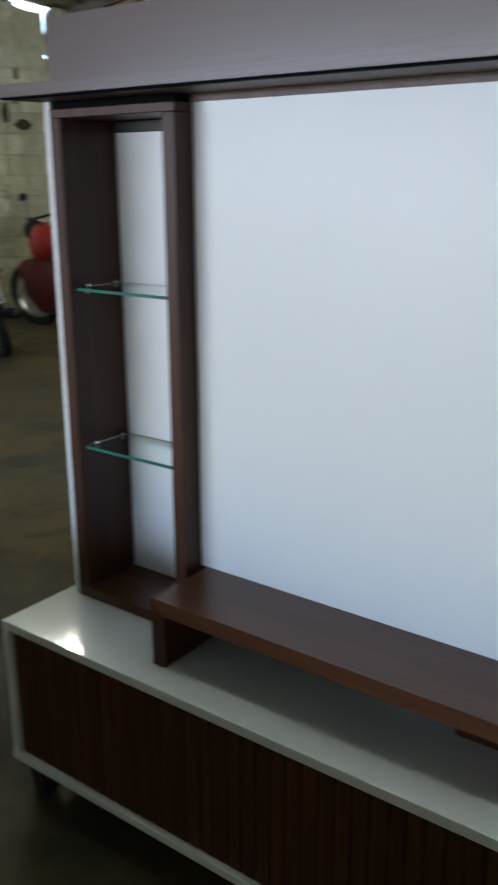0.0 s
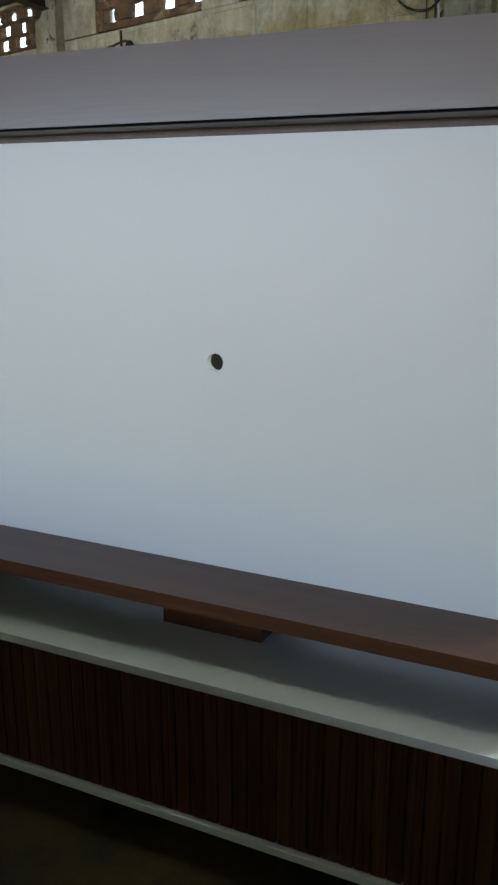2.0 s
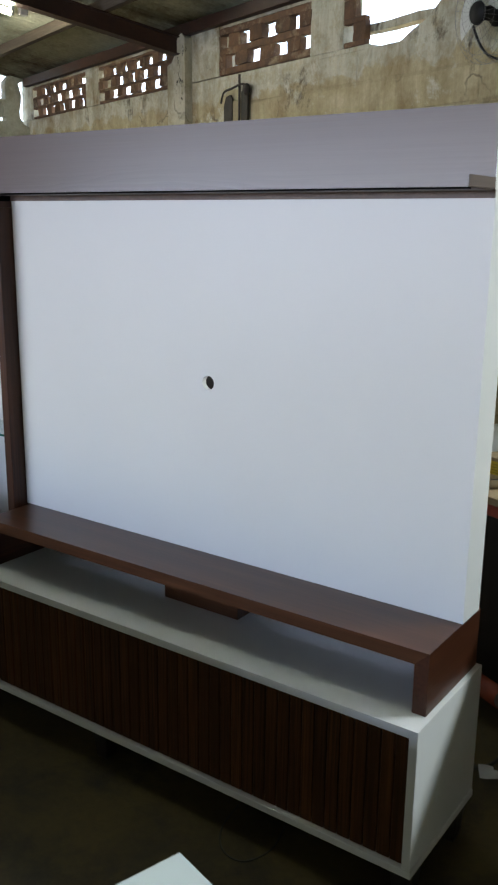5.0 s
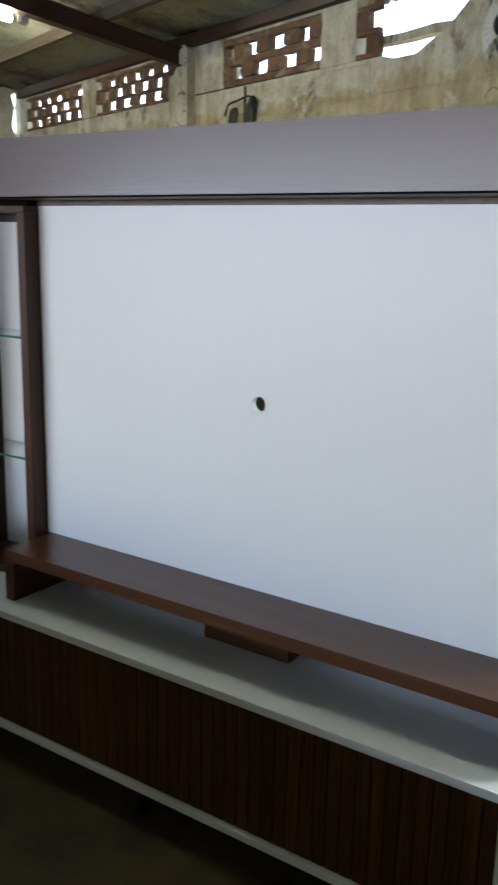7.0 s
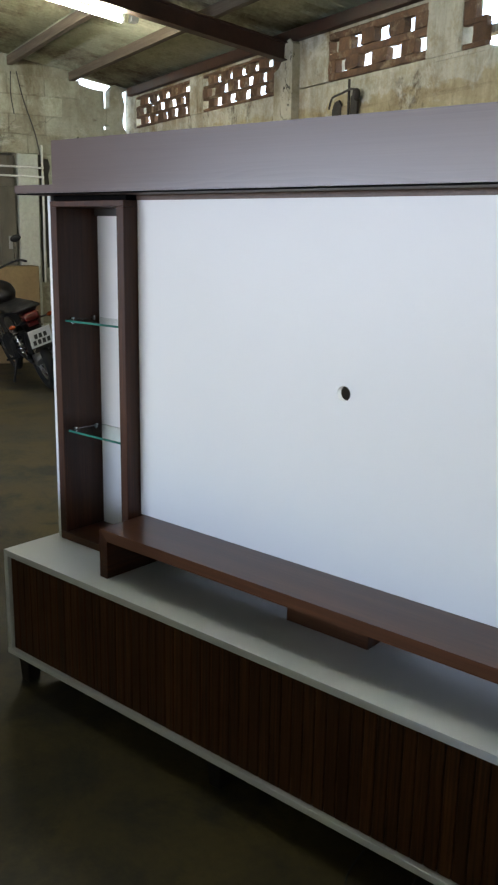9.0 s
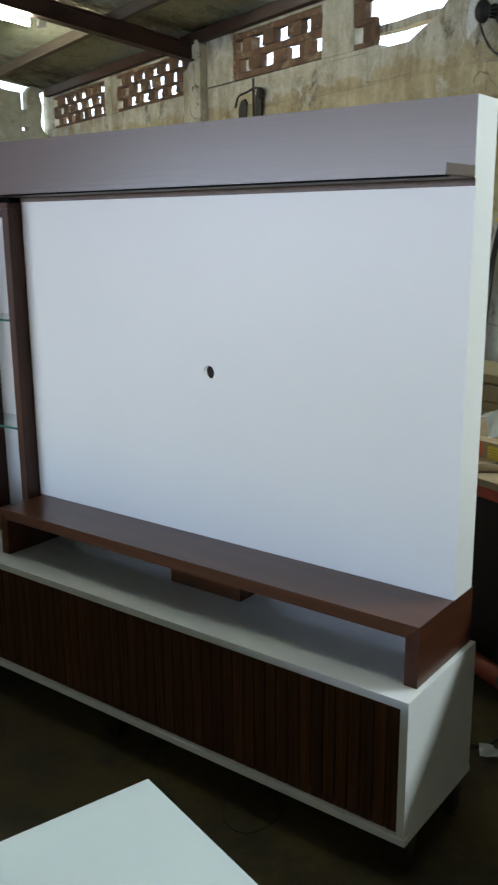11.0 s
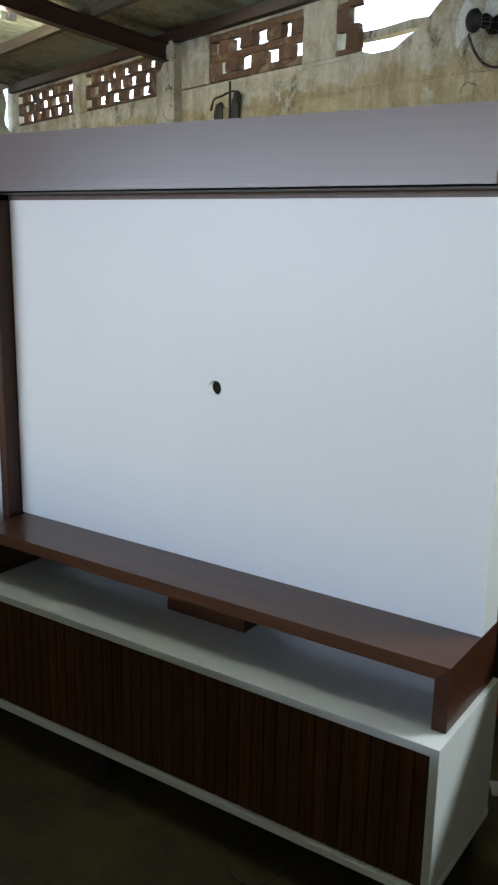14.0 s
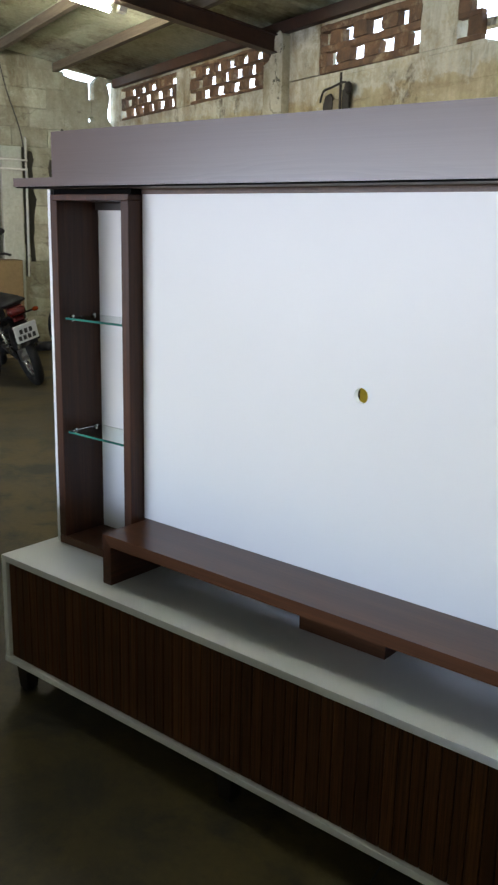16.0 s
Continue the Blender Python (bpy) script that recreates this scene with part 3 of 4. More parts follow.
# ---- blocks of the walls ----
def block_field(parent, m, u0, u1, z0, z1, material, seed, hole=None, sink=0.0):
    rnd = random.Random(seed)
    bm = bmesh.new()
    box(bm, -0.194, 0.194, -0.012, 0.03, -0.094, 0.094, 0.005)
    me = mesh_of("block", bm, material)
    half = bmesh.new()
    box(half, -0.094, 0.094, -0.012, 0.03, -0.094, 0.094, 0.005)
    half_me = mesh_of("block", half, material)
    row = 0
    z = z0 + 0.1
    while z < z1:
        u = u0 + (0.2 if row % 2 else 0.0)
        if row % 2 and not (hole and hole(u0 + 0.1, z)):
            piece("block", half_me, parent, m @ pose(u0 + 0.1, sink + rnd.uniform(-0.003, 0.003), z))
        while u + 0.4 <= u1 + 0.02:
            if not (hole and hole(u + 0.2, z)):
                piece("block", me, parent, m @ pose(u + 0.2, sink + rnd.uniform(-0.004, 0.004), z, 0, 0, rnd.uniform(-0.3, 0.3)))
            u += 0.4
        if row % 2 and not (hole and hole(u + 0.1, z)) and u + 0.2 <= u1 + 0.02:
            piece("block", half_me, parent, m @ pose(u + 0.1, sink, z))
        z += 0.2
        row += 1


block_field(wall_left, SWING, -4.2, 0.0, 0.0, 2.95, BLOCKS, 11, lambda u, z: -2.65 < u < -1.13 and z < 2.21 or z > 2.65 and u > -0.8 or z > 2.45 and u > -0.6, 0.013)
block_field(wall_back, Matrix(), 3.95, 6.75, 0.7, 2.45, PLASTER, 12, None, 0.009)
block_field(wall_back, Matrix(), 7.15, 8.8, 0.5, 2.95, BLOCKS, 13, None, 0.009)

# ---- gable wall: pier, door, pipes ----
bm = bmesh.new()
box(bm, 0.0, 0.14, -1.33, -1.11, 0.0, 2.2, 0.006)
bm.transform(Matrix.Translation((-0.10, 0, 0)))
whole("door_jamb", bm, PALE, SHED, "pale painted plaster door jamb", "jamb", "structure")
door = thing("door_1", SHED @ pose(-0.06, -1.34, 0), "closed weathered plank door with latch", "door")
tagged(door, kind="structure")
for k in range(6):
    bm = bmesh.new()
    box(bm, -0.02, 0.02, -0.005 - 0.18 * (k + 1) + 0.004, -0.005 - 0.18 * k, 0.01, 2.18, 0.004)
    part("plank", bm, DOOR_PAINT, door)
# unseen board added outside the door to block light leaking round it
bm = bmesh.new()
box(bm, -0.125, -0.105, -1.25, 0.12, 0.0, 2.36, 0.002)
part("outer_board", bm, DOOR_PAINT, door)
bm = bmesh.new()
box(bm, 0.02, 0.05, -1.05, -0.03, 1.86, 1.95, 0.004)
part("ledge", bm, DOOR_PAINT, door)
bm = bmesh.new()
box(bm, 0.02, 0.035, -0.10, -0.06, 1.20, 1.34, 0.003)
rod(bm, (0.03, -0.08, 1.30), (0.07, -0.08, 1.30), 0.008)
part("latch", bm, STEEL, door, "small bright steel latch")
wire("wall_pipe", [(0.03, -1.06, 2.30), (0.03, -1.06, 1.8), (0.03, -1.065, 1.2), (0.03, -1.07, 0.84)], 0.012, PVC, m=SHED, label="white plastic pipe down the gable wall", category="pipe")
for z in (2.06, 1.965):
    wire("wall_pipe", [(0.05, -1.05, z), (0.05, -1.6, z + 0.005), (0.05, -2.5, z + 0.01)], 0.011, PVC, m=SHED, label="white plastic pipe across the door head", category="pipe")
wire("wall_cable", [(0.03, -1.30, 3.02), (0.04, -1.24, 2.75), (0.04, -1.13, 2.42), (0.03, -1.08, 2.2)], 0.006, CABLE, m=SHED, label="loose black cable down the gable wall", category="cable")
wire("wall_cable", [(0.03, -1.36, 3.02), (0.04, -1.37, 2.8), (0.03, -1.34, 2.6)], 0.005, CABLE, m=SHED, label="short loose black cable end on the gable wall", category="cable")
edge_l, edge_r = [], []
for k in range(15):
    z = 2.16 - 1.16 * k / 14
    edge_l.append((-1.035 + 0.012 * noise.noise(Vector((k * 0.9, 1, 0))), z))
    edge_r.append((-0.965 + 0.05 * noise.noise(Vector((k * 0.7, 5, 0))) - 0.03 * abs(k - 6) / 8, z))
bm = slab(bmesh.new(), edge_l + list(reversed(edge_r)), -0.003, 0.012)
bm.transform(SWING)
ob = whole("damp_patch", bm, MOULD_AND_HOLES, SHED, "dark mouldy damp patch on the gable wall", "stain", "structure")
bm = slab(bmesh.new(), [(-1.09, 0.84), (-1.045, 0.84), (-1.045, 2.2), (-1.09, 2.2)], -0.002, 0.012)
bm.transform(SWING)
whole("dark_gap", bm, MOULD_AND_HOLES, SHED, "dark gap beside the plaster door jamb", "gap", "structure")

# flat patches that paint the dark inside of small broken holes
for u, z, w, h in ((-0.60, 1.882, 0.085, 0.05), (-0.64, 2.345, 0.028, 0.06), (-0.77, 1.99, 0.035, 0.10), (-0.665, 2.12, 0.028, 0.05)):
    rnd_ = random.Random(int(z * 100))
    rim = [(u + w * rnd_.uniform(0.8, 1.2) * math.cos(k * 0.5236), z + h * rnd_.uniform(0.8, 1.2) * math.sin(k * 0.5236)) for k in range(12)]
    bm = slab(bmesh.new(), rim, -0.004, 0.012)
    bm.transform(SWING)
    whole("damp_patch", bm, MOULD_AND_HOLES, SHED, "flat dark patch painted as a broken hole in the gable wall", "stain", "structure")

# ---- tube lamps ----
def tube_lamp(m, label, lit):
    lampthing = thing("tube_lamp", m, label, "lamp", "fluorescent lamps under the roof")
    bm = bmesh.new()
    box(bm, -0.62, 0.62, -0.02, 0.02, 0.0415, 0.075, 0.003)
    part("batten", bm, ENAMEL, lampthing)
    bm = bmesh.new()
    rod(bm, (-0.60, 0, 0.0), (0.60, 0, 0.0), 0.021, seg=14)
    part("tube", bm, lit, lampthing, "glowing white fluorescent tube", True)
    for sx in (-1, 1):
        bm = bmesh.new()
        box(bm, sx * 0.605 - 0.012, sx * 0.605 + 0.012, -0.02, 0.02, -0.02, 0.04, 0.003)
        part("holder", bm, ENAMEL, lampthing)
    bm = bmesh.new()
    box(bm, 0.66, 0.72, -0.03, 0.03, 0.0, 0.07, 0.006)
    part("starter_box", bm, ENAMEL, lampthing)
    return lampthing


PITCHED = math.degrees(math.atan(SLOPE))
tube_lamp(SHED @ pose(3.30, -1.98, roof_z(-1.98) - 0.265) @ Matrix.Rotation(radians(90), 4, "Z") @ Matrix.Rotation(radians(PITCHED), 4, "Y"), "lit fluorescent tube fixed under the roof rafter", TUBE)
tube_lamp(SHED @ pose(8.55, -2.785, roof_z(-2.785) - 0.30), "dimly lit fluorescent tube hung along the roof purlins", OLD_TUBE)

# ---- clutter of the back wall ----
hanger = thing("fuse_board", SHED @ pose(4.24, -0.01, 2.30), "old open electrical box with rusty frame on the wall", "electrical box")
part("door", slab(bmesh.new(), [(-0.17, -0.30), (-0.058, -0.30), (-0.058, 0.04), (-0.085, 0.075), (-0.14, 0.065), (-0.17, 0.01)], -0.026, -0.012), SOOT, hanger, "sooty metal flap")
part("door", slab(bmesh.new(), [(0.068, -0.30), (0.145, -0.30), (0.15, 0.085), (0.11, 0.10), (0.068, 0.08)], -0.03, -0.012), SOOT, hanger, "sooty metal flap")
bm = bmesh.new()
box(bm, -0.054, 0.066, -0.024, -0.004, -0.30, 0.03, 0.004)
part("back_board", bm, MDF, hanger, "yellowed wooden back board")
bm = bmesh.new()
rod(bm, (0.06, -0.04, -0.3), (0.06, -0.04, 0.20), 0.009)
part("post", bm, SOOT, hanger)
wire("strap", [(-0.175, -0.05, 0.02), (-0.12, -0.06, 0.09), (0.0, -0.07, 0.105), (0.13, -0.06, 0.125), (0.18, -0.05, 0.09)], 0.008, SOOT, hanger)
part("clamp", lump(bmesh.new(), (0.165, -0.05, 0.085), (0.03, 0.03, 0.04), 3), SOOT, hanger)

# wall fan
fan = thing("wall_fan", SHED @ pose(6.78, -0.02, 2.44), "white oscillating wall fan with black motor and bracket", "fan")
AIM = pose(0.012, -0.145, 0.035) @ Vector((-0.15, -1.0, -0.10)).to_track_quat("Z", "Y").to_matrix().to_4x4()
bm = bmesh.new()
box(bm, 0.09, 0.14, -0.06, 0.0, -0.12, 0.06, 0.006)
part("wall_plate", bm, BLACK, fan)
bm = bmesh.new()
rod(bm, (0.12, -0.055, -0.06), (0.045, -0.10, -0.055), 0.024)
rod(bm, (0.045, -0.10, -0.055), (0.025, -0.105, 0.03), 0.032)
part("arm", bm, BLACK, fan, "", True)
bm = bmesh.new()
rod(bm, AIM @ Vector((0, 0, -0.075)), AIM @ Vector((0, 0, 0.02)), 0.048, 0.062, 18)
part("motor", bm, BLACK, fan, "", True)
bm = bmesh.new()
for R, h in ((0.23, 0.05), (0.235, 0.09), (0.19, 0.125), (0.12, 0.14), (0.06, 0.145), (0.19, 0.02), (0.12, 0.0)):
    ring(bm, AIM @ Matrix.Translation((0, 0, h)), R, 0.0011, 28, 4)
for k in range(28):
    a = 2 * math.pi * k / 28
    c, s_ = math.cos(a), math.sin(a)
    for p, q in (((0.05, 0.145), (0.19, 0.125)), ((0.19, 0.125), (0.235, 0.07)), ((0.235, 0.07), (0.19, 0.02)), ((0.19, 0.02), (0.07, 0.0))):
        rod(bm, AIM @ Vector((p[0] * c, p[0] * s_, p[1])), AIM @ Vector((q[0] * c, q[0] * s_, q[1])), 0.0006, seg=4)
part("cage", bm, STEEL, fan, "thin dusty wire cage")
for a0 in (radians(172), radians(40)):
    bm = bmesh.new()
    grid = []
    for i in range(7):
        r = 0.04 + 0.17 * i / 6
        grid.append([bm.verts.new(AIM @ Vector((r * math.cos(a0 + w), r * math.sin(a0 + w), 0.07 + 0.035 * (j / 5 - 0.5) + d))) for d in (0, 0.003) for j, w in enumerate([(-0.62 + 1.24 * jj / 5) * (0.7 + 0.3 * i / 6) for jj in range(6)])])
    for a, b in zip(grid, grid[1:]):
        for j in range(5):
            bm.faces.new((a[j], a[j + 1], b[j + 1], b[j]))
            bm.faces.new((a[6 + j], b[6 + j], b[7 + j], a[7 + j]))
    part("blade", bm, PVC, fan, "white plastic blade", True)
bm = bmesh.new()
rod(bm, AIM @ Vector((0, 0, 0.045)), AIM @ Vector((0, 0, 0.10)), 0.040, 0.030, 16)
rod(bm, AIM @ Vector((0, 0, 0.136)), AIM @ Vector((0, 0, 0.150)), 0.056, 0.052, 24)
part("hub", bm, BLACK, fan, "", True)

wire("wall_cable", [(6.45, -0.03, 2.75), (6.50, -0.05, 2.52), (6.62, -0.06, 2.33), (6.78, -0.06, 2.28), (6.90, -0.08, 2.36)], 0.007, CABLE, m=SHED, label="sagging black fan cable across the wall", category="cable")
wire("wall_cable", [(6.74, -0.02, 2.40), (6.745, -0.02, 2.1), (6.73, -0.02, 1.95), (6.72, -0.02, 1.90), (6.735, -0.02, 1.7), (6.74, -0.02, 1.5)], 0.004, RAFTER, m=SHED, label="brown conduit down the plastered wall", category="cable")
wire("wall_cable", [(6.79, -0.02, 2.40), (6.795, -0.02, 2.2), (6.79, -0.02, 2.12)], 0.004, CABLE, m=SHED, label="short dark cable end on the wall", category="cable")
wire("wall_pipe", [(6.83, -0.06, 2.38), (6.85, -0.062, 2.2), (6.872, -0.062, 2.11), (6.862, -0.062, 1.98), (6.87, -0.062, 1.84), (6.855, -0.062, 1.7), (6.85, -0.062, 1.6), (6.86, -0.062, 1.40)], 0.005, PVC, m=SHED, label="pale flexible conduit down the grimy column", category="pipe")
for dx, k in ((0.0, 0.0), (0.025, 0.05), (0.05, 0.10)):
    wire("wall_cable", [(6.76 + dx, -0.05, 1.50), (6.72 + dx * 0.6, -0.06, 1.36), (6.66 + dx, -0.05, 1.1 + k), (6.60 + dx * 1.6, -0.05, 0.9), (6.56 + dx * 2, -0.05, 0.62)], 0.006, CABLE, m=SHED, label="black cable hanging from the wall socket", category="cable")
wire("wall_cable", [(6.78, -0.02, 1.46), (6.77, -0.02, 1.2), (6.79, -0.02, 1.0), (6.78, -0.02, 0.7)], 0.005, CABLE, m=SHED, label="thin dark cable down the wall", category="cable")
sock = thing("wall_socket", SHED @ pose(6.80, -0.02, 1.44), "white surface socket with a yellow plug on the wall", "socket")
bm = bmesh.new()
box(bm, -0.04, -0.005, -0.03, 0.02, -0.075, 0.0, 0.005)
part("socket_box", bm, PVC, sock)
bm = bmesh.new()
box(bm, -0.075, -0.032, -0.055, -0.0305, 0.002, 0.028, 0.006)
part("plug", bm, YELLOW, sock, "yellow plug")
bm = bmesh.new()
box(bm, -0.028, 0.025, -0.055, -0.025, 0.004, 0.042, 0.006)
part("adapter", bm, PVC, sock, "off-white adapter")
bm = bmesh.new()
rod(bm, (0.05, -0.04, -0.08), (0.055, -0.04, -0.14), 0.012, 0.022)
part("lamp_holder", bm, PVC, sock, "white hanging plug")
bm = slab(bmesh.new(), [(6.81, 2.25), (6.835, 2.28), (6.862, 2.20), (6.868, 2.0), (6.872, 1.8), (6.875, 1.62), (6.86, 1.54), (6.835, 1.56), (6.84, 1.75), (6.83, 1.9), (6.832, 2.1)], -0.019, -0.004)
whole("damp_patch", bm, MOULD_AND_HOLES, SHED, "black mouldy strip where the wall meets the column", "stain", "structure")

# ---- TV rack ----
RW, RE, RF, RD, RB, RT = 1.80, 0.012, 0.008, 0.36, 0.10, 0.45     # ends, front, back, underside, top
RACK = pose(-0.9, 0.18, 0)
rack = thing("tv_rack", RACK, "white TV rack with dark slatted walnut doors", "tv rack")


def board(name, x0, x1, y0, y1, z0, z1, material, parent, at, label="", edge=0.0012):
    bm = bmesh.new()
    box(bm, x0, x1, y0, y1, z0, z1, edge)
    return part(name, bm, material, parent, label, world_at=at)


def profile(name, outline, y0, y1, material, parent, at, label=""):
    """A board with mitred ends: its outline in x and z, deep from y0 to y1."""
    return part(name, slab(bmesh.new(), outline, y0, y1), material, parent, label, world_at=at)


T_ = 0.019
profile("top", [(-RW, RT), (RE, RT), (RE - T_, RT - T_), (-RW + T_, RT - T_)], RF, RD, GLOSSY, rack, RACK, "glossy white top board")
profile("side", [(-RW, RT), (-RW + T_, RT - T_), (-RW + T_, RB + 0.0186), (-RW, RB + 0.0186)], RF, RD, WHITE, rack, RACK)
profile("side", [(RE, RT), (RE - T_, RT - T_), (RE - T_, RB + 0.0186), (RE, RB + 0.0186)], RF, RD, WHITE, rack, RACK)
board("bottom", -RW - 0.002, RE + 0.003, RF - 0.002, RD, RB, RB + 0.0184, WHITE, rack, RACK)
board("back", -RW + 0.02, RE - 0.02, RD - 0.018, RD - 0.006, RB + 0.019, RT - 0.02, WHITE, rack, RACK)
DOORS, SLATS = 3, 18
inner0, inner1 = -RW + 0.0205, RE - 0.0205
door_w = (inner1 - inner0) / DOORS
slat_w = door_w / SLATS
sb = bmesh.new()
box(sb, 0.0009, slat_w - 0.0009, 0.0, 0.008, 0.0, RT - RB - 0.0395, 0.0018)
slat_me = mesh_of("slat", sb, SLAT)
for d in range(DOORS):
    x = inner0 + d * door_w
    leaf = board("door", x + 0.001, x + door_w - 0.001, RF + 0.018, RF + 0.034, RB + 0.0195, RT - 0.020, SLAT, rack, RACK, "dark walnut door faced with upright slats")
    for k in range(SLATS):
        piece("slat", slat_me, leaf, RACK.inverted() @ pose(x + k * slat_w, RF + 0.0098, RB + 0.0196))
for fx, fy in ((-RW + 0.036, 0.035), (-RW + 0.036, 0.285), (RE - 0.032, 0.035), (RE - 0.032, 0.285), (-0.93, 0.035), (-0.93, 0.275)):
    bm = bmesh.new()
    box(bm, fx - 0.028, fx + 0.028, fy, fy + 0.055, 0.0, RB - 0.0005, 0.003)
    for v in bm.verts:
        if v.co.z < 0.02:
            v.co.x = fx + (v.co.x - fx) * 0.72
            v.co.y = fy + 0.0275 + (v.co.y - fy - 0.0275) * 0.72
    part("foot", bm, FOOT, rack, "black tapered wooden foot", world_at=RACK)

# ---- bridge shelf on the rack ----
SX0, SX1, SY0, ST = -1.413, 0.0, 0.072, 0.594
BRIDGE = pose(-0.7, 0.2, RT)
bridge = thing("bridge_shelf", BRIDGE, "walnut brown bridge shelf standing on the rack", "shelf")
X0, X1, T_ = SX0, SX1 - 0.001, 0.032
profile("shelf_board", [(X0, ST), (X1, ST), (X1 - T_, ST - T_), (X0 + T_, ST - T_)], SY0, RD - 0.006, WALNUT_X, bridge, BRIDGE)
profile("leg", [(X1, ST), (X1, RT), (X1 - T_, RT), (X1 - T_, ST - T_)], SY0, RD - 0.006, WALNUT_Y_SHADED, bridge, BRIDGE)
profile("leg", [(X0, ST), (X0, RT), (X0 + T_, RT), (X0 + T_, ST - T_)], SY0, RD - 0.006, WALNUT_Y_SHADED, bridge, BRIDGE)
board("middle_block", -0.835, -0.587, 0.208, RD - 0.006, RT, ST - 0.0325, WALNUT_X, bridge, BRIDGE, "", 0.001)
board("back_board", SX0 + 0.032, -0.838, RD - 0.024, RD - 0.010, RT, ST - 0.035, WHITE, bridge, BRIDGE, "white back board")
board("back_board", -0.584, SX1 - 0.033, RD - 0.024, RD - 0.010, RT, ST - 0.035, WHITE, bridge, BRIDGE, "white back board")

# ---- TV panel: hollow white box with fascia ----
PY, PB, PT = 0.246, 0.342, 1.677           # front, back, top
PANEL = pose(-0.7, 0.3, ST)
panel = thing("tv_wall_unit", PANEL, "white TV wall unit with greyish wooden fascia and cable hole", "wall unit")
HX, HZ, HR = -0.713, 1.054, 0.0185
bm = bmesh.new()
outer = [(-1.4285, ST), (0.0, ST), (0.0, 1.517), (-1.4285, 1.517)]
holes = [(HX + HR * math.cos(a), HZ + HR * math.sin(a)) for a in (2 * math.pi * k / 40 for k in range(40))]
for y in (PY, PY + 0.015):
    vo = [bm.verts.new((x, y, z)) for x, z in outer]
    vh = [bm.verts.new((x, y, z)) for x, z in holes]
    edges = [bm.edges.new((vo[i], vo[(i + 1) % 4])) for i in range(4)] + [bm.edges.new((vh[i], vh[(i + 1) % 40])) for i in range(40)]
    bmesh.ops.triangle_fill(bm, edges=edges, use_beauty=True)
bm.verts.ensure_lookup_table()
for off, n in ((0, 4), (4, 40)):
    for i in range(n):
        a, b, c, d = off + i, off + (i + 1) % n, 44 + off + (i + 1) % n, 44 + off + i
        bm.faces.new([bm.verts[k] for k in (a, b, c, d)])
part("face_board", bm, WHITE, panel, "glossy white face with a round cable hole", world_at=PANEL)
board("side", -0.015, 0.0, PY + 0.0151, PB, ST, PT, WHITE, panel, PANEL, "", 0)
board("side_cap", -0.0006, 0.0002, PY - 0.0062, PY + 0.0152, 1.5172, PT, WHITE, panel, PANEL, "", 0)
# matte black strip puts the shade along the ledge's underside into colour
board("led_channel", -1.79, -0.003, 0.106, 0.124, 1.5150, 1.5183, MATTE, panel, PANEL, "black strip painted as the shade under the ledge", 0)
board("soffit", -1.79, -0.003, 0.1243, PY - 0.0045, 1.5160, 1.5183, EDGE, panel, PANEL, "brown underside of the ledge", 0)
board("rear_batten", -1.42, -1.36, PY + 0.0155, PB - 0.002, ST, PT - 0.02, WHITE, panel, PANEL)
board("top_board", -1.80, -0.0155, PY + 0.012, PB, PT - 0.016, PT - 0.001, WHITE, panel, PANEL)
board("fascia", -1.80, -0.0008, PY - 0.006, PY + 0.0115, 1.5412, PT, FASCIA, panel, PANEL, "greyish wood-grain fascia board", 0)
board("canopy", -1.80, -0.0012, 0.105, PY + 0.012, 1.5185, 1.541, FASCIA, panel, PANEL, "thin projecting wood-grain ledge", 0)
board("canopy_end", -0.0011, 0.0002, 0.1055, PY - 0.0064, 1.5190, 1.5405, EDGE, panel, PANEL, "brown edge band at the ledge's end", 0)
board("under_strip", -1.4285, -0.0005, PY - 0.004, PY - 0.0004, 1.502, 1.5182, EDGE, panel, PANEL, "brown strip under the ledge", 0.0005)

# ---- display niche with glass shelves ----
NY, NB = 0.196, 0.358
NICHE = pose(-1.6, 0.27, RT)
niche = thing("display_niche", NICHE, "narrow walnut display niche with glass shelves", "shelf unit")
board("white_side", -1.7725, -1.7575, NY + 0.003, PB, RT, 1.5175, WHITE, niche, NICHE, "white outer side board")
board("side", -1.757, -1.727, NY, NB, RT + 0.0255, 1.4842, WALNUT_Z_SHADED, niche, NICHE)
board("post", -1.460, -1.430, NY, NB, RT + 0.0255, 1.4842, WALNUT_Z_SHADED, niche, NICHE)
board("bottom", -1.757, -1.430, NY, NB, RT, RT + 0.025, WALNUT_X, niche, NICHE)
board("top", -1.757, -1.430, NY, NB, 1.4845, 1.5010, WALNUT_Z_SHADED, niche, NICHE)
# black strip that paints the shadow gap between niche and ledge
board("head_rail", -1.755, -1.432, NY + 0.012, NB, 1.5013, 1.5178, MATTE, niche, NICHE, "matte black strip painted as the shadow gap above the niche")
board("rear_rail", -1.7265, -1.4605, NB - 0.022, NB - 0.0105, 1.462, 1.4842, FOOT, niche, NICHE, "dark rail under the niche top")
board("back", -1.7265, -1.4605, NB - 0.010, NB - 0.002, RT + 0.0258, 1.4842, WHITE, niche, NICHE, "white back board")
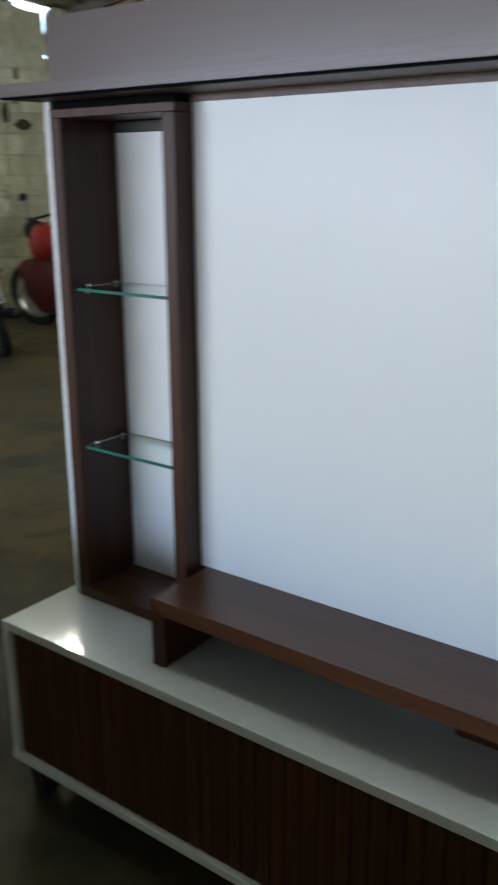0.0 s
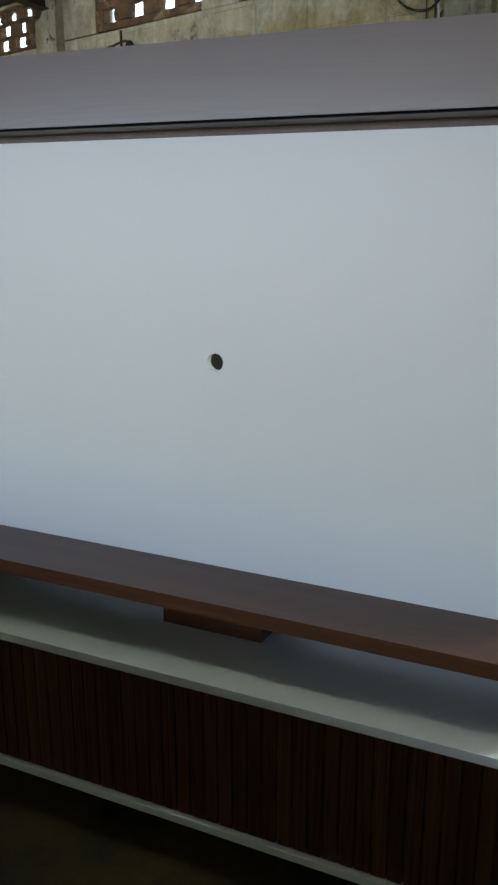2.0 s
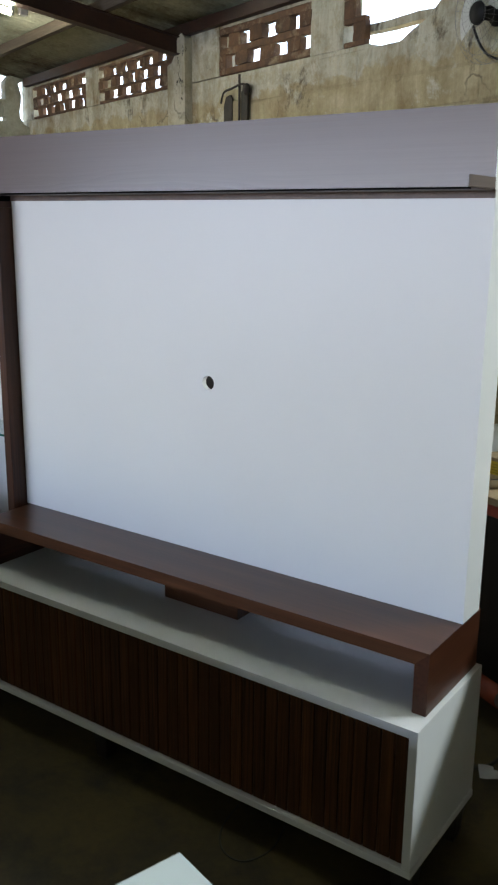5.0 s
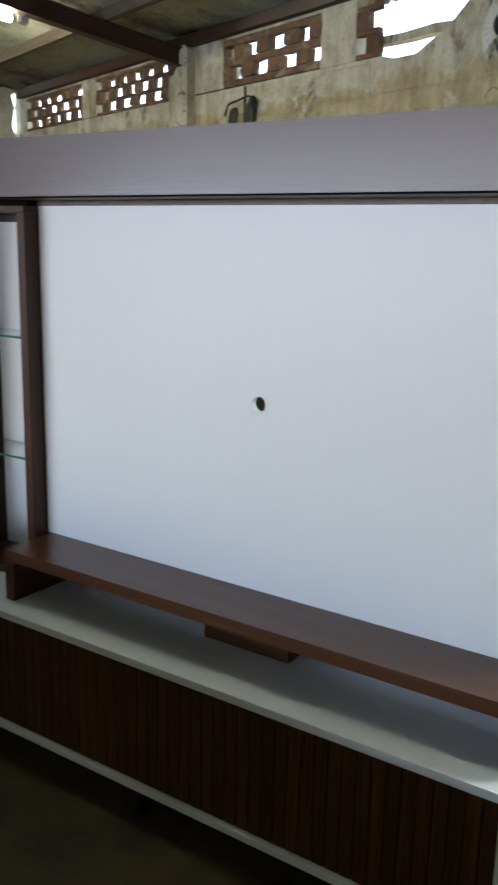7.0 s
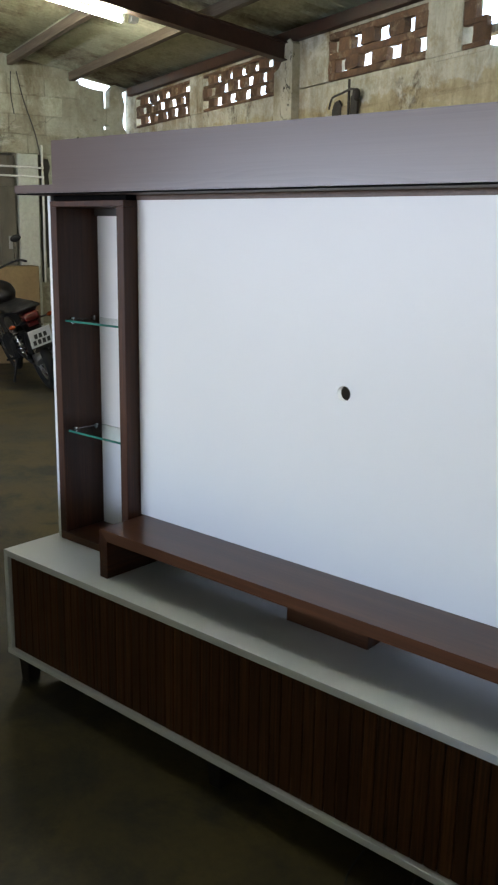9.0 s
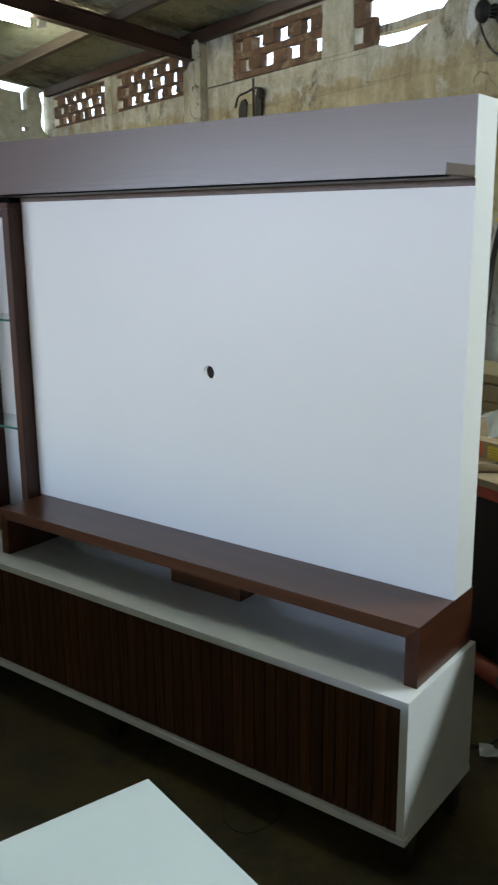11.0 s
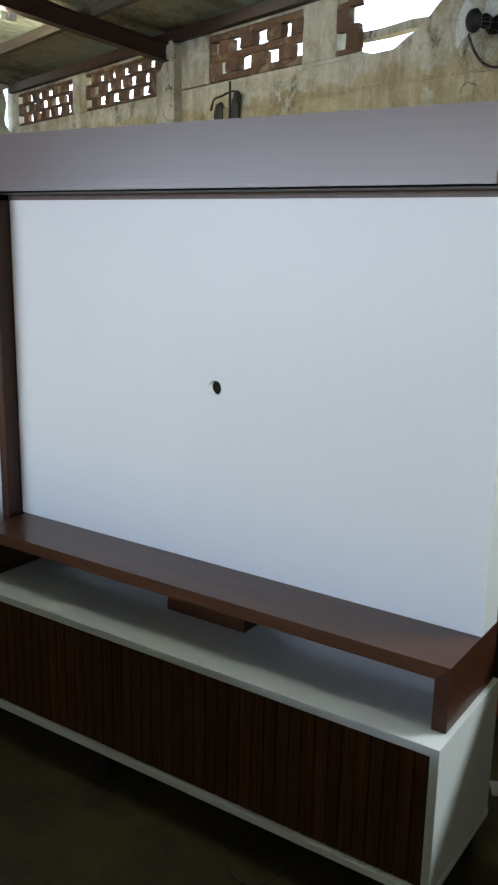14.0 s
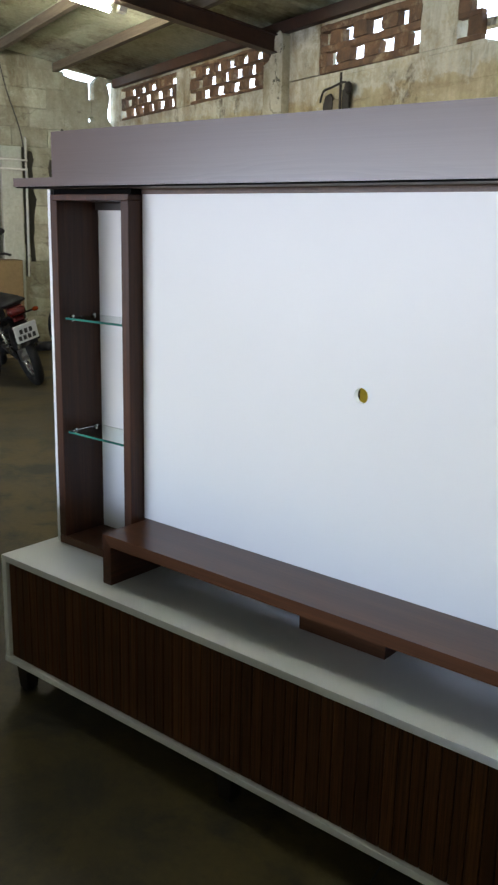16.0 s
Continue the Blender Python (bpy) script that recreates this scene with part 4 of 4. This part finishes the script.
for z in (1.147, 0.803):
    shelf = board("glass_shelf", -1.7262, -1.4612, NY + 0.022, NB - 0.012, z, z + 0.0065, GREEN_GLASS, niche, NICHE, "clear glass shelf with green edge", 0.0006)
    board("polished_edge", -1.7262, -1.4612, NY + 0.0198, NY + 0.0217, z + 0.0002, z + 0.0063, TEAL, shelf, NICHE, "green polished glass edge", 0)
    for x, sx in ((-1.7265, 1), (-1.4610, -1)):
        for y in (NY + 0.040, NB - 0.040):
            bm = bmesh.new()
            rod(bm, (x, y, z + 0.010), (x + sx * 0.014, y, z + 0.010), 0.0036)
            rod(bm, (x + sx * 0.011, y, z + 0.0067), (x + sx * 0.011, y, z + 0.014), 0.0028)
            rod(bm, (x, y, z - 0.004), (x + sx * 0.010, y, z - 0.004), 0.0028)
            part("shelf_pin", bm, CHROME, shelf, "small chrome shelf clip", True, world_at=NICHE)

# ---- white work table in the foreground ----
TABLE = pose(0.166, -0.925, 0) @ Matrix.Rotation(radians(-16.5), 4, "Z")
table = thing("work_table", TABLE, "white board lying as a table top", "table")
bm = bmesh.new()
box(bm, 0, 0.95, -0.60, 0.0, 0.842, 0.86, 0.0015)
part("tabletop", bm, COOL_WHITE, table, "cool white laminated top")
for x in (0.06, 0.89):
    for y in (-0.54, -0.06):
        bm = bmesh.new()
        box(bm, x - 0.025, x + 0.025, y - 0.025, y + 0.025, 0, 0.8415, 0.003)
        part("leg", bm, TIMBER, table)

# ---- work bench behind the furniture ----
BENCH = pose(-0.126, 0.674, 0.015) @ Matrix.Rotation(radians(-21), 4, "Z")
bench = thing("work_bench", BENCH, "cluttered work bench with red steel frame and cardboard top", "bench")
bm = bmesh.new()
box(bm, -1.9, 1.1, 0.0, 1.5, 0.725, 0.743, 0.002)
part("benchtop", bm, CARD, bench)
bm = bmesh.new()
box(bm, -1.9, 1.1, 0.02, 0.06, 0.685, 0.7245, 0.003)
part("front_rail", bm, RED_PAINT, bench, "worn red steel rail")
for x in (-1.8, 1.0):
    for y in (0.06, 1.4):
        bm = bmesh.new()
        box(bm, x, x + 0.05, y, y + 0.05, -0.015, 0.6845 if y < 1 else 0.7245, 0.003)
        part("leg", bm, RED_PAINT, bench)
card = bmesh.new()
box(card, -0.30, 0.75, -0.012, 0.26, 0.7435, 0.7505, 0.001)
whole("cardboard_sheet", card, CARD, BENCH, "flattened brown cardboard on the bench edge", "cardboard")
roll = bmesh.new()
rod(roll, (-0.07, -0.002, 0.7625), (0.32, 0.42, 0.7625), 0.0115, 0.0115, 16)
whole("paper_roll", roll, CARD, BENCH, "thin roll of brown wrapping paper", "paper roll", smooth=True)
wire("bench_cable", [(-0.16, 0.04, 0.757), (-0.06, 0.06, 0.762), (-0.005, 0.105, 0.772), (0.05, 0.155, 0.782), (0.16, 0.28, 0.783), (0.4, 0.5, 0.757)], 0.004, CABLE, m=BENCH, label="black cable over the paper roll", category="cable")
BOX = BENCH @ pose(-0.31, 0.150, 0.743, 0, 0, 3.5)
carton = thing("open_carton", BOX, "open shallow brown carton with a yellow label on the bench", "box")
W_, D_, H_ = 0.30, 0.26, 0.056
for nm, dims in (("floor", (0, W_, 0, D_, 0.0, 0.004)), ("wall", (0, W_, 0, 0.004, 0.0045, H_)), ("wall", (0, W_, D_ - 0.004, D_, 0.0045, H_)),
                 ("wall", (0, 0.004, 0.0045, D_ - 0.0045, 0.0045, H_)), ("wall", (W_ - 0.004, W_, 0.0045, D_ - 0.0045, 0.0045, H_))):
    bm = bmesh.new()
    box(bm, *dims, 0)
    part(nm, bm, CARD, carton)
bm = bmesh.new()
box(bm, 0.02, W_ * 0.98, 0.0, 0.075, -0.0015, 0.0015, 0, pose(0, 0.006, H_ - 0.002, -6))
part("flap", bm, CARD, carton)
bm = bmesh.new()
box(bm, 0.12, W_ - 0.002, 0.0, 0.003, 0.0, 0.06, 0, pose(0, D_ - 0.003, H_ - 0.004, -24, 0, 0))
part("flap", bm, CARD, carton)
bm = bmesh.new()
box(bm, 0.185, 0.257, -0.0012, -0.0002, 0.006, 0.046, 0)
part("label", bm, YELLOW, carton, "yellow printed label")
bm = bmesh.new()
for k in range(4):
    box(bm, 0.191, 0.250 - 0.010 * (k % 2), -0.0020, -0.0014, 0.013 + 0.008 * k, 0.0140 + 0.008 * k, 0)
part("print", bm, INK, carton)
bm = bmesh.new()
box(bm, 0.120, 0.165, -0.0012, -0.0002, 0.012, 0.052, 0)
part("label", bm, ORANGE_LABEL, carton, "orange label")
bm = bmesh.new()
n = 9
grid = []
for i in range(n):
    u = i / (n - 1)
    row = []
    for j in range(n):
        v = j / (n - 1)
        hang = max(0.0, v - 0.45) / 0.55 if u > 0.35 else 0.15 * v
        row.append(bm.verts.new((0.092 + 0.118 * u, 0.115 - 0.055 * v, 0.118 + 0.030 * u - 0.078 * hang + 0.006 * noise.noise(Vector((4 * u, 4 * v, 2))))))
    grid.append(row)
for i in range(n - 1):
    for j in range(n - 1):
        bm.faces.new((grid[i][j], grid[i + 1][j], grid[i + 1][j + 1], grid[i][j + 1]))
r = bmesh.ops.solidify(bm, geom=bm.faces[:], thickness=0.002)
whole("crumpled_paper", bm, PAPER, BOX, "crumpled white paper sheet in the open carton", "paper")
for k in range(5):
    lump_bm = lump(bmesh.new(), (0.11 + 0.035 * k, 0.075 + 0.03 * (k % 3), 0.016), (0.013, 0.011, 0.012), k, 0.4, 1)
    whole("metal_fitting", lump_bm, BLACK if k % 2 else STEEL, BOX, "small loose metal fitting in the carton", "fitting", group="fittings in the carton")
for k, (z0, z1, y0) in enumerate(((0.7435, 0.7755, 0.70), (0.7785, 0.8405, 0.694), (0.8440, 0.8780, 0.702))):
    bm = bmesh.new()
    box(bm, -1.6 + 0.015 * (k % 2), 1.05, y0, 0.96, z0, z1, 0.003)
    whole("fibreboard", bm, MDF, BENCH, "thick raw fibreboard lying in a stack on the bench", "board", group="stacked boards")
# added dark sheet that paints the shade under the bench top
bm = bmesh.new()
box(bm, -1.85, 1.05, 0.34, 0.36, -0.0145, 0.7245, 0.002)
part("dark_back_panel", bm, FOOT, bench, "dark sheet in place of the shade under the bench")
pipe_bm = bmesh.new()
rod(pipe_bm, (-0.55, 0.299, 0.036), (0.0, 0.147, 0.100), 0.031, 0.031, 14)
PIPE = thing("leaning_tube", BENCH, "grey tube with an orange end resting under the bench", "tube")
part("orange_end", pipe_bm, RUST, PIPE, "orange end", True)
pipe_bm = bmesh.new()
rod(pipe_bm, (0.0, 0.147, 0.100), (1.02, -0.13, 0.222), 0.027, 0.025, 14)
part("grey_tube", pipe_bm, GRIME, PIPE, "", True)
bm = bmesh.new()
grid = [[bm.verts.new((0.05 * i / 1.0 - 0.06, 0.045 * j - 0.04 + 0.012 * math.sin(3 * i), 0.006 + 0.016 * noise.noise(Vector((i * 0.9, j * 0.8, 4))) + 0.012)) for j in range(4)] for i in range(4)]
for i in range(3):
    for j in range(3):
        if (i, j) != (2, 2):
            bm.faces.new((grid[i][j], grid[i + 1][j], grid[i + 1][j + 1], grid[i][j + 1]))
bmesh.ops.solidify(bm, geom=bm.faces[:], thickness=0.0015)
whole("paper_scrap", bm, PAPER, pose(-0.022, 0.585, 0, 0, 0, 25) @ Matrix.Diagonal((0.40, 0.46, 0.8, 1)), "crumpled white paper scrap on the floor", "paper")
whole("paper_scrap", box(bmesh.new(), -0.02, 0.025, -0.012, 0.014, 0.0, 0.003, 0.001), PAPER, pose(0.155, 0.415, 0, 0, 0, 40), "small flat white paper scrap on the floor", "paper")
wire("floor_cable", [(-0.05, 0.80, 0.10), (-0.03, 0.73, 0.03), (-0.03, 0.66, 0.010), (-0.08, 0.60, 0.008), (-0.25, 0.58, 0.008)], 0.006, CABLE, label="black cable looped on the floor", category="cable")
spare = bmesh.new()
box(spare, -1.06, -0.84, 0.01, 0.22, 0.7435, 0.872, 0.003)
whole("carton", spare, CARD, BENCH, "small brown carton on the bench behind the panel", "box")
spare = bmesh.new()
box(spare, -1.213, -1.165, 0.0, 0.04, 0.7435, 1.0, 0.004)
whole("carton", spare, YELLOW, BENCH, "small yellow carton on the bench behind the panel", "box")
wire("floor_cable", [(-0.50, 0.10, 0.004), (-0.48, 0.0, 0.004), (-0.43, -0.06, 0.004), (-0.37, -0.06, 0.004), (-0.34, 0.01, 0.004), (-0.36, 0.10, 0.004)], 0.0022, CABLE, label="black cable on the floor under the rack", category="cable")

# made-up dark box, placed so that the cable hole looks dark from the right
toolbox = thing("toolbox", BENCH, "added dark box that darkens the view through the cable hole", "toolbox")
part("case", box(bmesh.new(), -1.68, -1.22, 0.0, 0.24, 0.7435, 0.94, 0.006), SOOT, toolbox)
part("lid", box(bmesh.new(), -1.685, -1.218, -0.004, 0.244, 0.9405, 1.0, 0.01), SOOT, toolbox)
grip = bmesh.new()
for x in (-1.52, -1.40):
    rod(grip, (x, 0.12, 0.999), (x, 0.12, 1.03), 0.006)
rod(grip, (-1.53, 0.12, 1.033), (-1.39, 0.12, 1.033), 0.008)
part("handle", grip, STEEL, toolbox)

# ---- motorcycle by the gable wall ----
BIKE = SHED @ pose(2.03, -1.62, 0, 0, 0, 179) @ Matrix.Rotation(radians(-19), 4, "X")


def motorcycle(at, label, paint, faired=False):
    bike = thing("motorcycle", at, label, "motorcycle")


    def wheel(x, R, w, name):
        bm = bmesh.new()
        m = pose(x, 0, R, 90)
        ring(bm, m, R - w * 0.5, w * 0.5, 32, 10)
        tyre = part(name, bm, RUBBER, bike, "worn black tyre", True)
        bm = bmesh.new()
        ring(bm, m, R - w * 1.05, 0.014, 32, 6)
        part("rim", bm, CHROME, tyre, "chrome rim", True)
        bm = bmesh.new()
        rod(bm, (x, -0.06, R), (x, 0.06, R), 0.055)
        for k in range(18):
            a = 2 * math.pi * k / 18
            rod(bm, (x + 0.05 * math.cos(a + 0.5), 0.03 * (-1) ** k, R + 0.05 * math.sin(a + 0.5)), (x + (R - w) * math.cos(a), 0, R + (R - w) * math.sin(a)), 0.0025, seg=5)
        part("hub", bm, STEEL, tyre)


    wheel(0.0, 0.30, 0.085, "rear_wheel")
    wheel(1.27, 0.31, 0.075, "front_wheel")
    bm = bmesh.new()
    for s_ in (-1, 1):
        rod(bm, (0.0, 0.085 * s_, 0.30), (0.46, 0.085 * s_, 0.36), 0.020)
    part("swing_arm", bm, BLACK, bike, "", True)
    for s_ in (-1, 1):
        bm = bmesh.new()
        rod(bm, (0.02, 0.115 * s_, 0.33), (0.13, 0.115 * s_, 0.66), 0.014)
        for k in range(8):
            ring(bm, Matrix.Translation((0.04 + 0.011 * k, 0.115 * s_, 0.40 + 0.033 * k)) @ Matrix.Rotation(radians(18), 4, "Y"), 0.026, 0.006, 12, 5)
        part("shock_absorber", bm, CHROME, bike, "chrome shock absorber", True)
    bm = bmesh.new()
    prev = None
    for k in range(10):
        a = radians(20 + 13 * k)
        R = 0.345
        row = [bm.verts.new((-R * math.cos(a) + 0.02, y, 0.30 + R * math.sin(a) + 0.02 - abs(y) * 0.25)) for y in (-0.075, -0.04, 0.0, 0.04, 0.075)]
        if prev:
            for j in range(4):
                bm.faces.new((prev[j], prev[j + 1], row[j + 1], row[j]))
        prev = row
    bmesh.ops.solidify(bm, geom=bm.faces[:], thickness=0.004)
    part("rear_fender", bm, paint, bike, "", True)
    bm = bmesh.new()
    box(bm, -0.004, 0.004, -0.10, 0.10, -0.085, 0.085, 0.002, pose(-0.315, 0, 0.545, 0, -20, 0))
    plate = part("number_plate", bm, PLATE, bike, "white number plate with dark bars")
    bm = bmesh.new()
    for z, w in ((0.02, 0.055), (-0.04, 0.07)):
        for y in range(3 if z > 0 else 4):
            c = (y - (1 if z > 0 else 1.5)) * 0.042
            box(bm, -0.0062, -0.0046, c - 0.014, c + 0.014, z - 0.022, z + 0.022, 0, pose(-0.315, 0, 0.545, 0, -20, 0))
    part("bars", bm, INK, plate)
    bm = bmesh.new()
    box(bm, -0.30, -0.16, -0.075, 0.075, 0.685, 0.77, 0.025)
    part("tail_light", bm, RED_LENS, bike, "red tail light", True)
    bm = bmesh.new()
    box(bm, -0.26, -0.20, -0.05, 0.05, 0.635, 0.68, 0.012)
    part("reflector", bm, RED_LENS, bike, "red reflector")
    for s_ in (-1, 1):
        bm = bmesh.new()
        rod(bm, (-0.18, 0.05 * s_, 0.68), (-0.18, 0.15 * s_, 0.68), 0.008)
        stalk = part("indicator_stalk", bm, BLACK, bike)
        part("indicator", lump(bmesh.new(), (-0.185, 0.175 * s_, 0.68), (0.020, 0.030, 0.020), 1, 0.02, 2), AMBER, stalk, "amber indicator lens", True)
    bm = bmesh.new()
    box(bm, -0.24, 0.52, -0.12, 0.12, 0.74, 0.82, 0.035)
    for v in bm.verts:
        v.co.z += 0.05 * max(0, 0.2 - v.co.x) - 0.02 * math.sin(max(0, v.co.x) * 5)
        v.co.y *= 0.75 + 0.35 * max(0, min(1, v.co.x + 0.35))
    part("seat", bm, BLACK, bike, "black vinyl seat", True)
    bm = bmesh.new()
    rod(bm, (-0.24, -0.10, 0.80), (-0.24, 0.10, 0.80), 0.012)
    for s_ in (-1, 1):
        rod(bm, (-0.24, 0.10 * s_, 0.80), (0.10, 0.13 * s_, 0.78), 0.012)
    part("grab_rail", bm, BLACK, bike, "", True)
    for s_ in (-1, 1):
        part("side_cover", lump(bmesh.new(), (0.18, 0.11 * s_, 0.64), (0.19, 0.03, 0.085), 2, 0.1), paint, bike, "", True)
    part("fuel_tank", lump(bmesh.new(), (0.72, 0, 0.86), (0.27, 0.14, 0.13), 5, 0.08), paint, bike, "", True)
    part("engine", box(box(bmesh.new(), 0.42, 0.80, -0.13, 0.13, 0.26, 0.48, 0.03), 0.60, 0.80, -0.08, 0.08, 0.48, 0.68, 0.02), RUBBER, bike, "grimy dark engine")
    wire("exhaust", [(0.80, -0.08, 0.55), (0.92, -0.10, 0.40), (0.80, -0.13, 0.25), (0.45, -0.15, 0.24), (0.1, -0.16, 0.27)], 0.020, CHROME, bike, label="chrome exhaust pipe")
    bm = bmesh.new()
    rod(bm, (0.25, -0.165, 0.27), (-0.25, -0.175, 0.34), 0.045, 0.040, 16)
    part("muffler", bm, BLACK, bike, "black muffler", True)
    bm = bmesh.new()
    for s_ in (-1, 1):
        rod(bm, (1.27, 0.075 * s_, 0.31), (1.02, 0.075 * s_, 0.98), 0.022)
    part("fork", bm, CHROME, bike, "", True)
    part("headlight", lump(bmesh.new(), (1.14, 0, 0.92), (0.09, 0.10, 0.10), 2, 0.02), BLACK, bike, "", True)
    wire("handlebar", [(0.80, 0.37, 1.05), (0.90, 0.30, 1.08), (1.0, 0.12, 1.05), (1.0, -0.12, 1.05), (0.90, -0.30, 1.08), (0.80, -0.37, 1.05)], 0.012, BLACK, bike)
    for s_ in (-1, 1):
        bm = bmesh.new()
        rod(bm, (0.90, 0.28 * s_, 1.08), (0.86, 0.34 * s_, 1.24), 0.006)
        mirror = part("mirror_stem", bm, CHROME, bike)
        part("mirror", lump(bmesh.new(), (0.855, 0.36 * s_, 1.28), (0.015, 0.055, 0.035), 1, 0.02, 2), BLACK, mirror, "round rear mirror", True)
        bm = bmesh.new()
        rod(bm, (0.30, 0.12 * s_, 0.32), (0.32, 0.24 * s_, 0.33), 0.012)
        part("foot_peg", bm, RUBBER, bike)
    bm = bmesh.new()
    rod(bm, (0.50, 0.11, 0.28), (0.46, 0.25, 0.035), 0.012)
    part("side_stand", bm, BLACK, bike)
    if faired:
        part("front_fender", lump(bmesh.new(), (1.20, 0, 0.52), (0.22, 0.09, 0.14), 7, 0.15), DARK_RED, bike, "dull red front fender", True)
        for s_ in (-1, 1):
            part("fairing", lump(bmesh.new(), (0.98, 0.13 * s_, 0.42), (0.27, 0.05, 0.26), 4, 0.15), DARK_RED, bike, "dull red side fairing", True)
        part("apron", lump(bmesh.new(), (1.03, 0, 0.80), (0.10, 0.19, 0.20), 9, 0.15), paint, bike, "red front apron", True)
        part("belly", lump(bmesh.new(), (0.95, 0, 0.24), (0.33, 0.15, 0.12), 6, 0.15), RUBBER, bike, "dark underside", True)
    return bike


motorcycle(BIKE, "small black motorcycle leaning on its side stand", BIKE_BLACK)
motorcycle(SHED @ pose(1.80, -0.25, 0, 0, 0, 206) @ Matrix.Rotation(radians(-8), 4, "X"), "small red faired motorcycle parked by the corner of the walls", BIKE_RED, True)
bm = bmesh.new()
box(bm, 0, 0.30, -2.05, -1.23, 0.0, 1.03, 0.006)
whole("large_carton", bm, OLD_CARD, SHED @ pose(0.06, 0, 0), "large closed brown carton beside the door", "box")
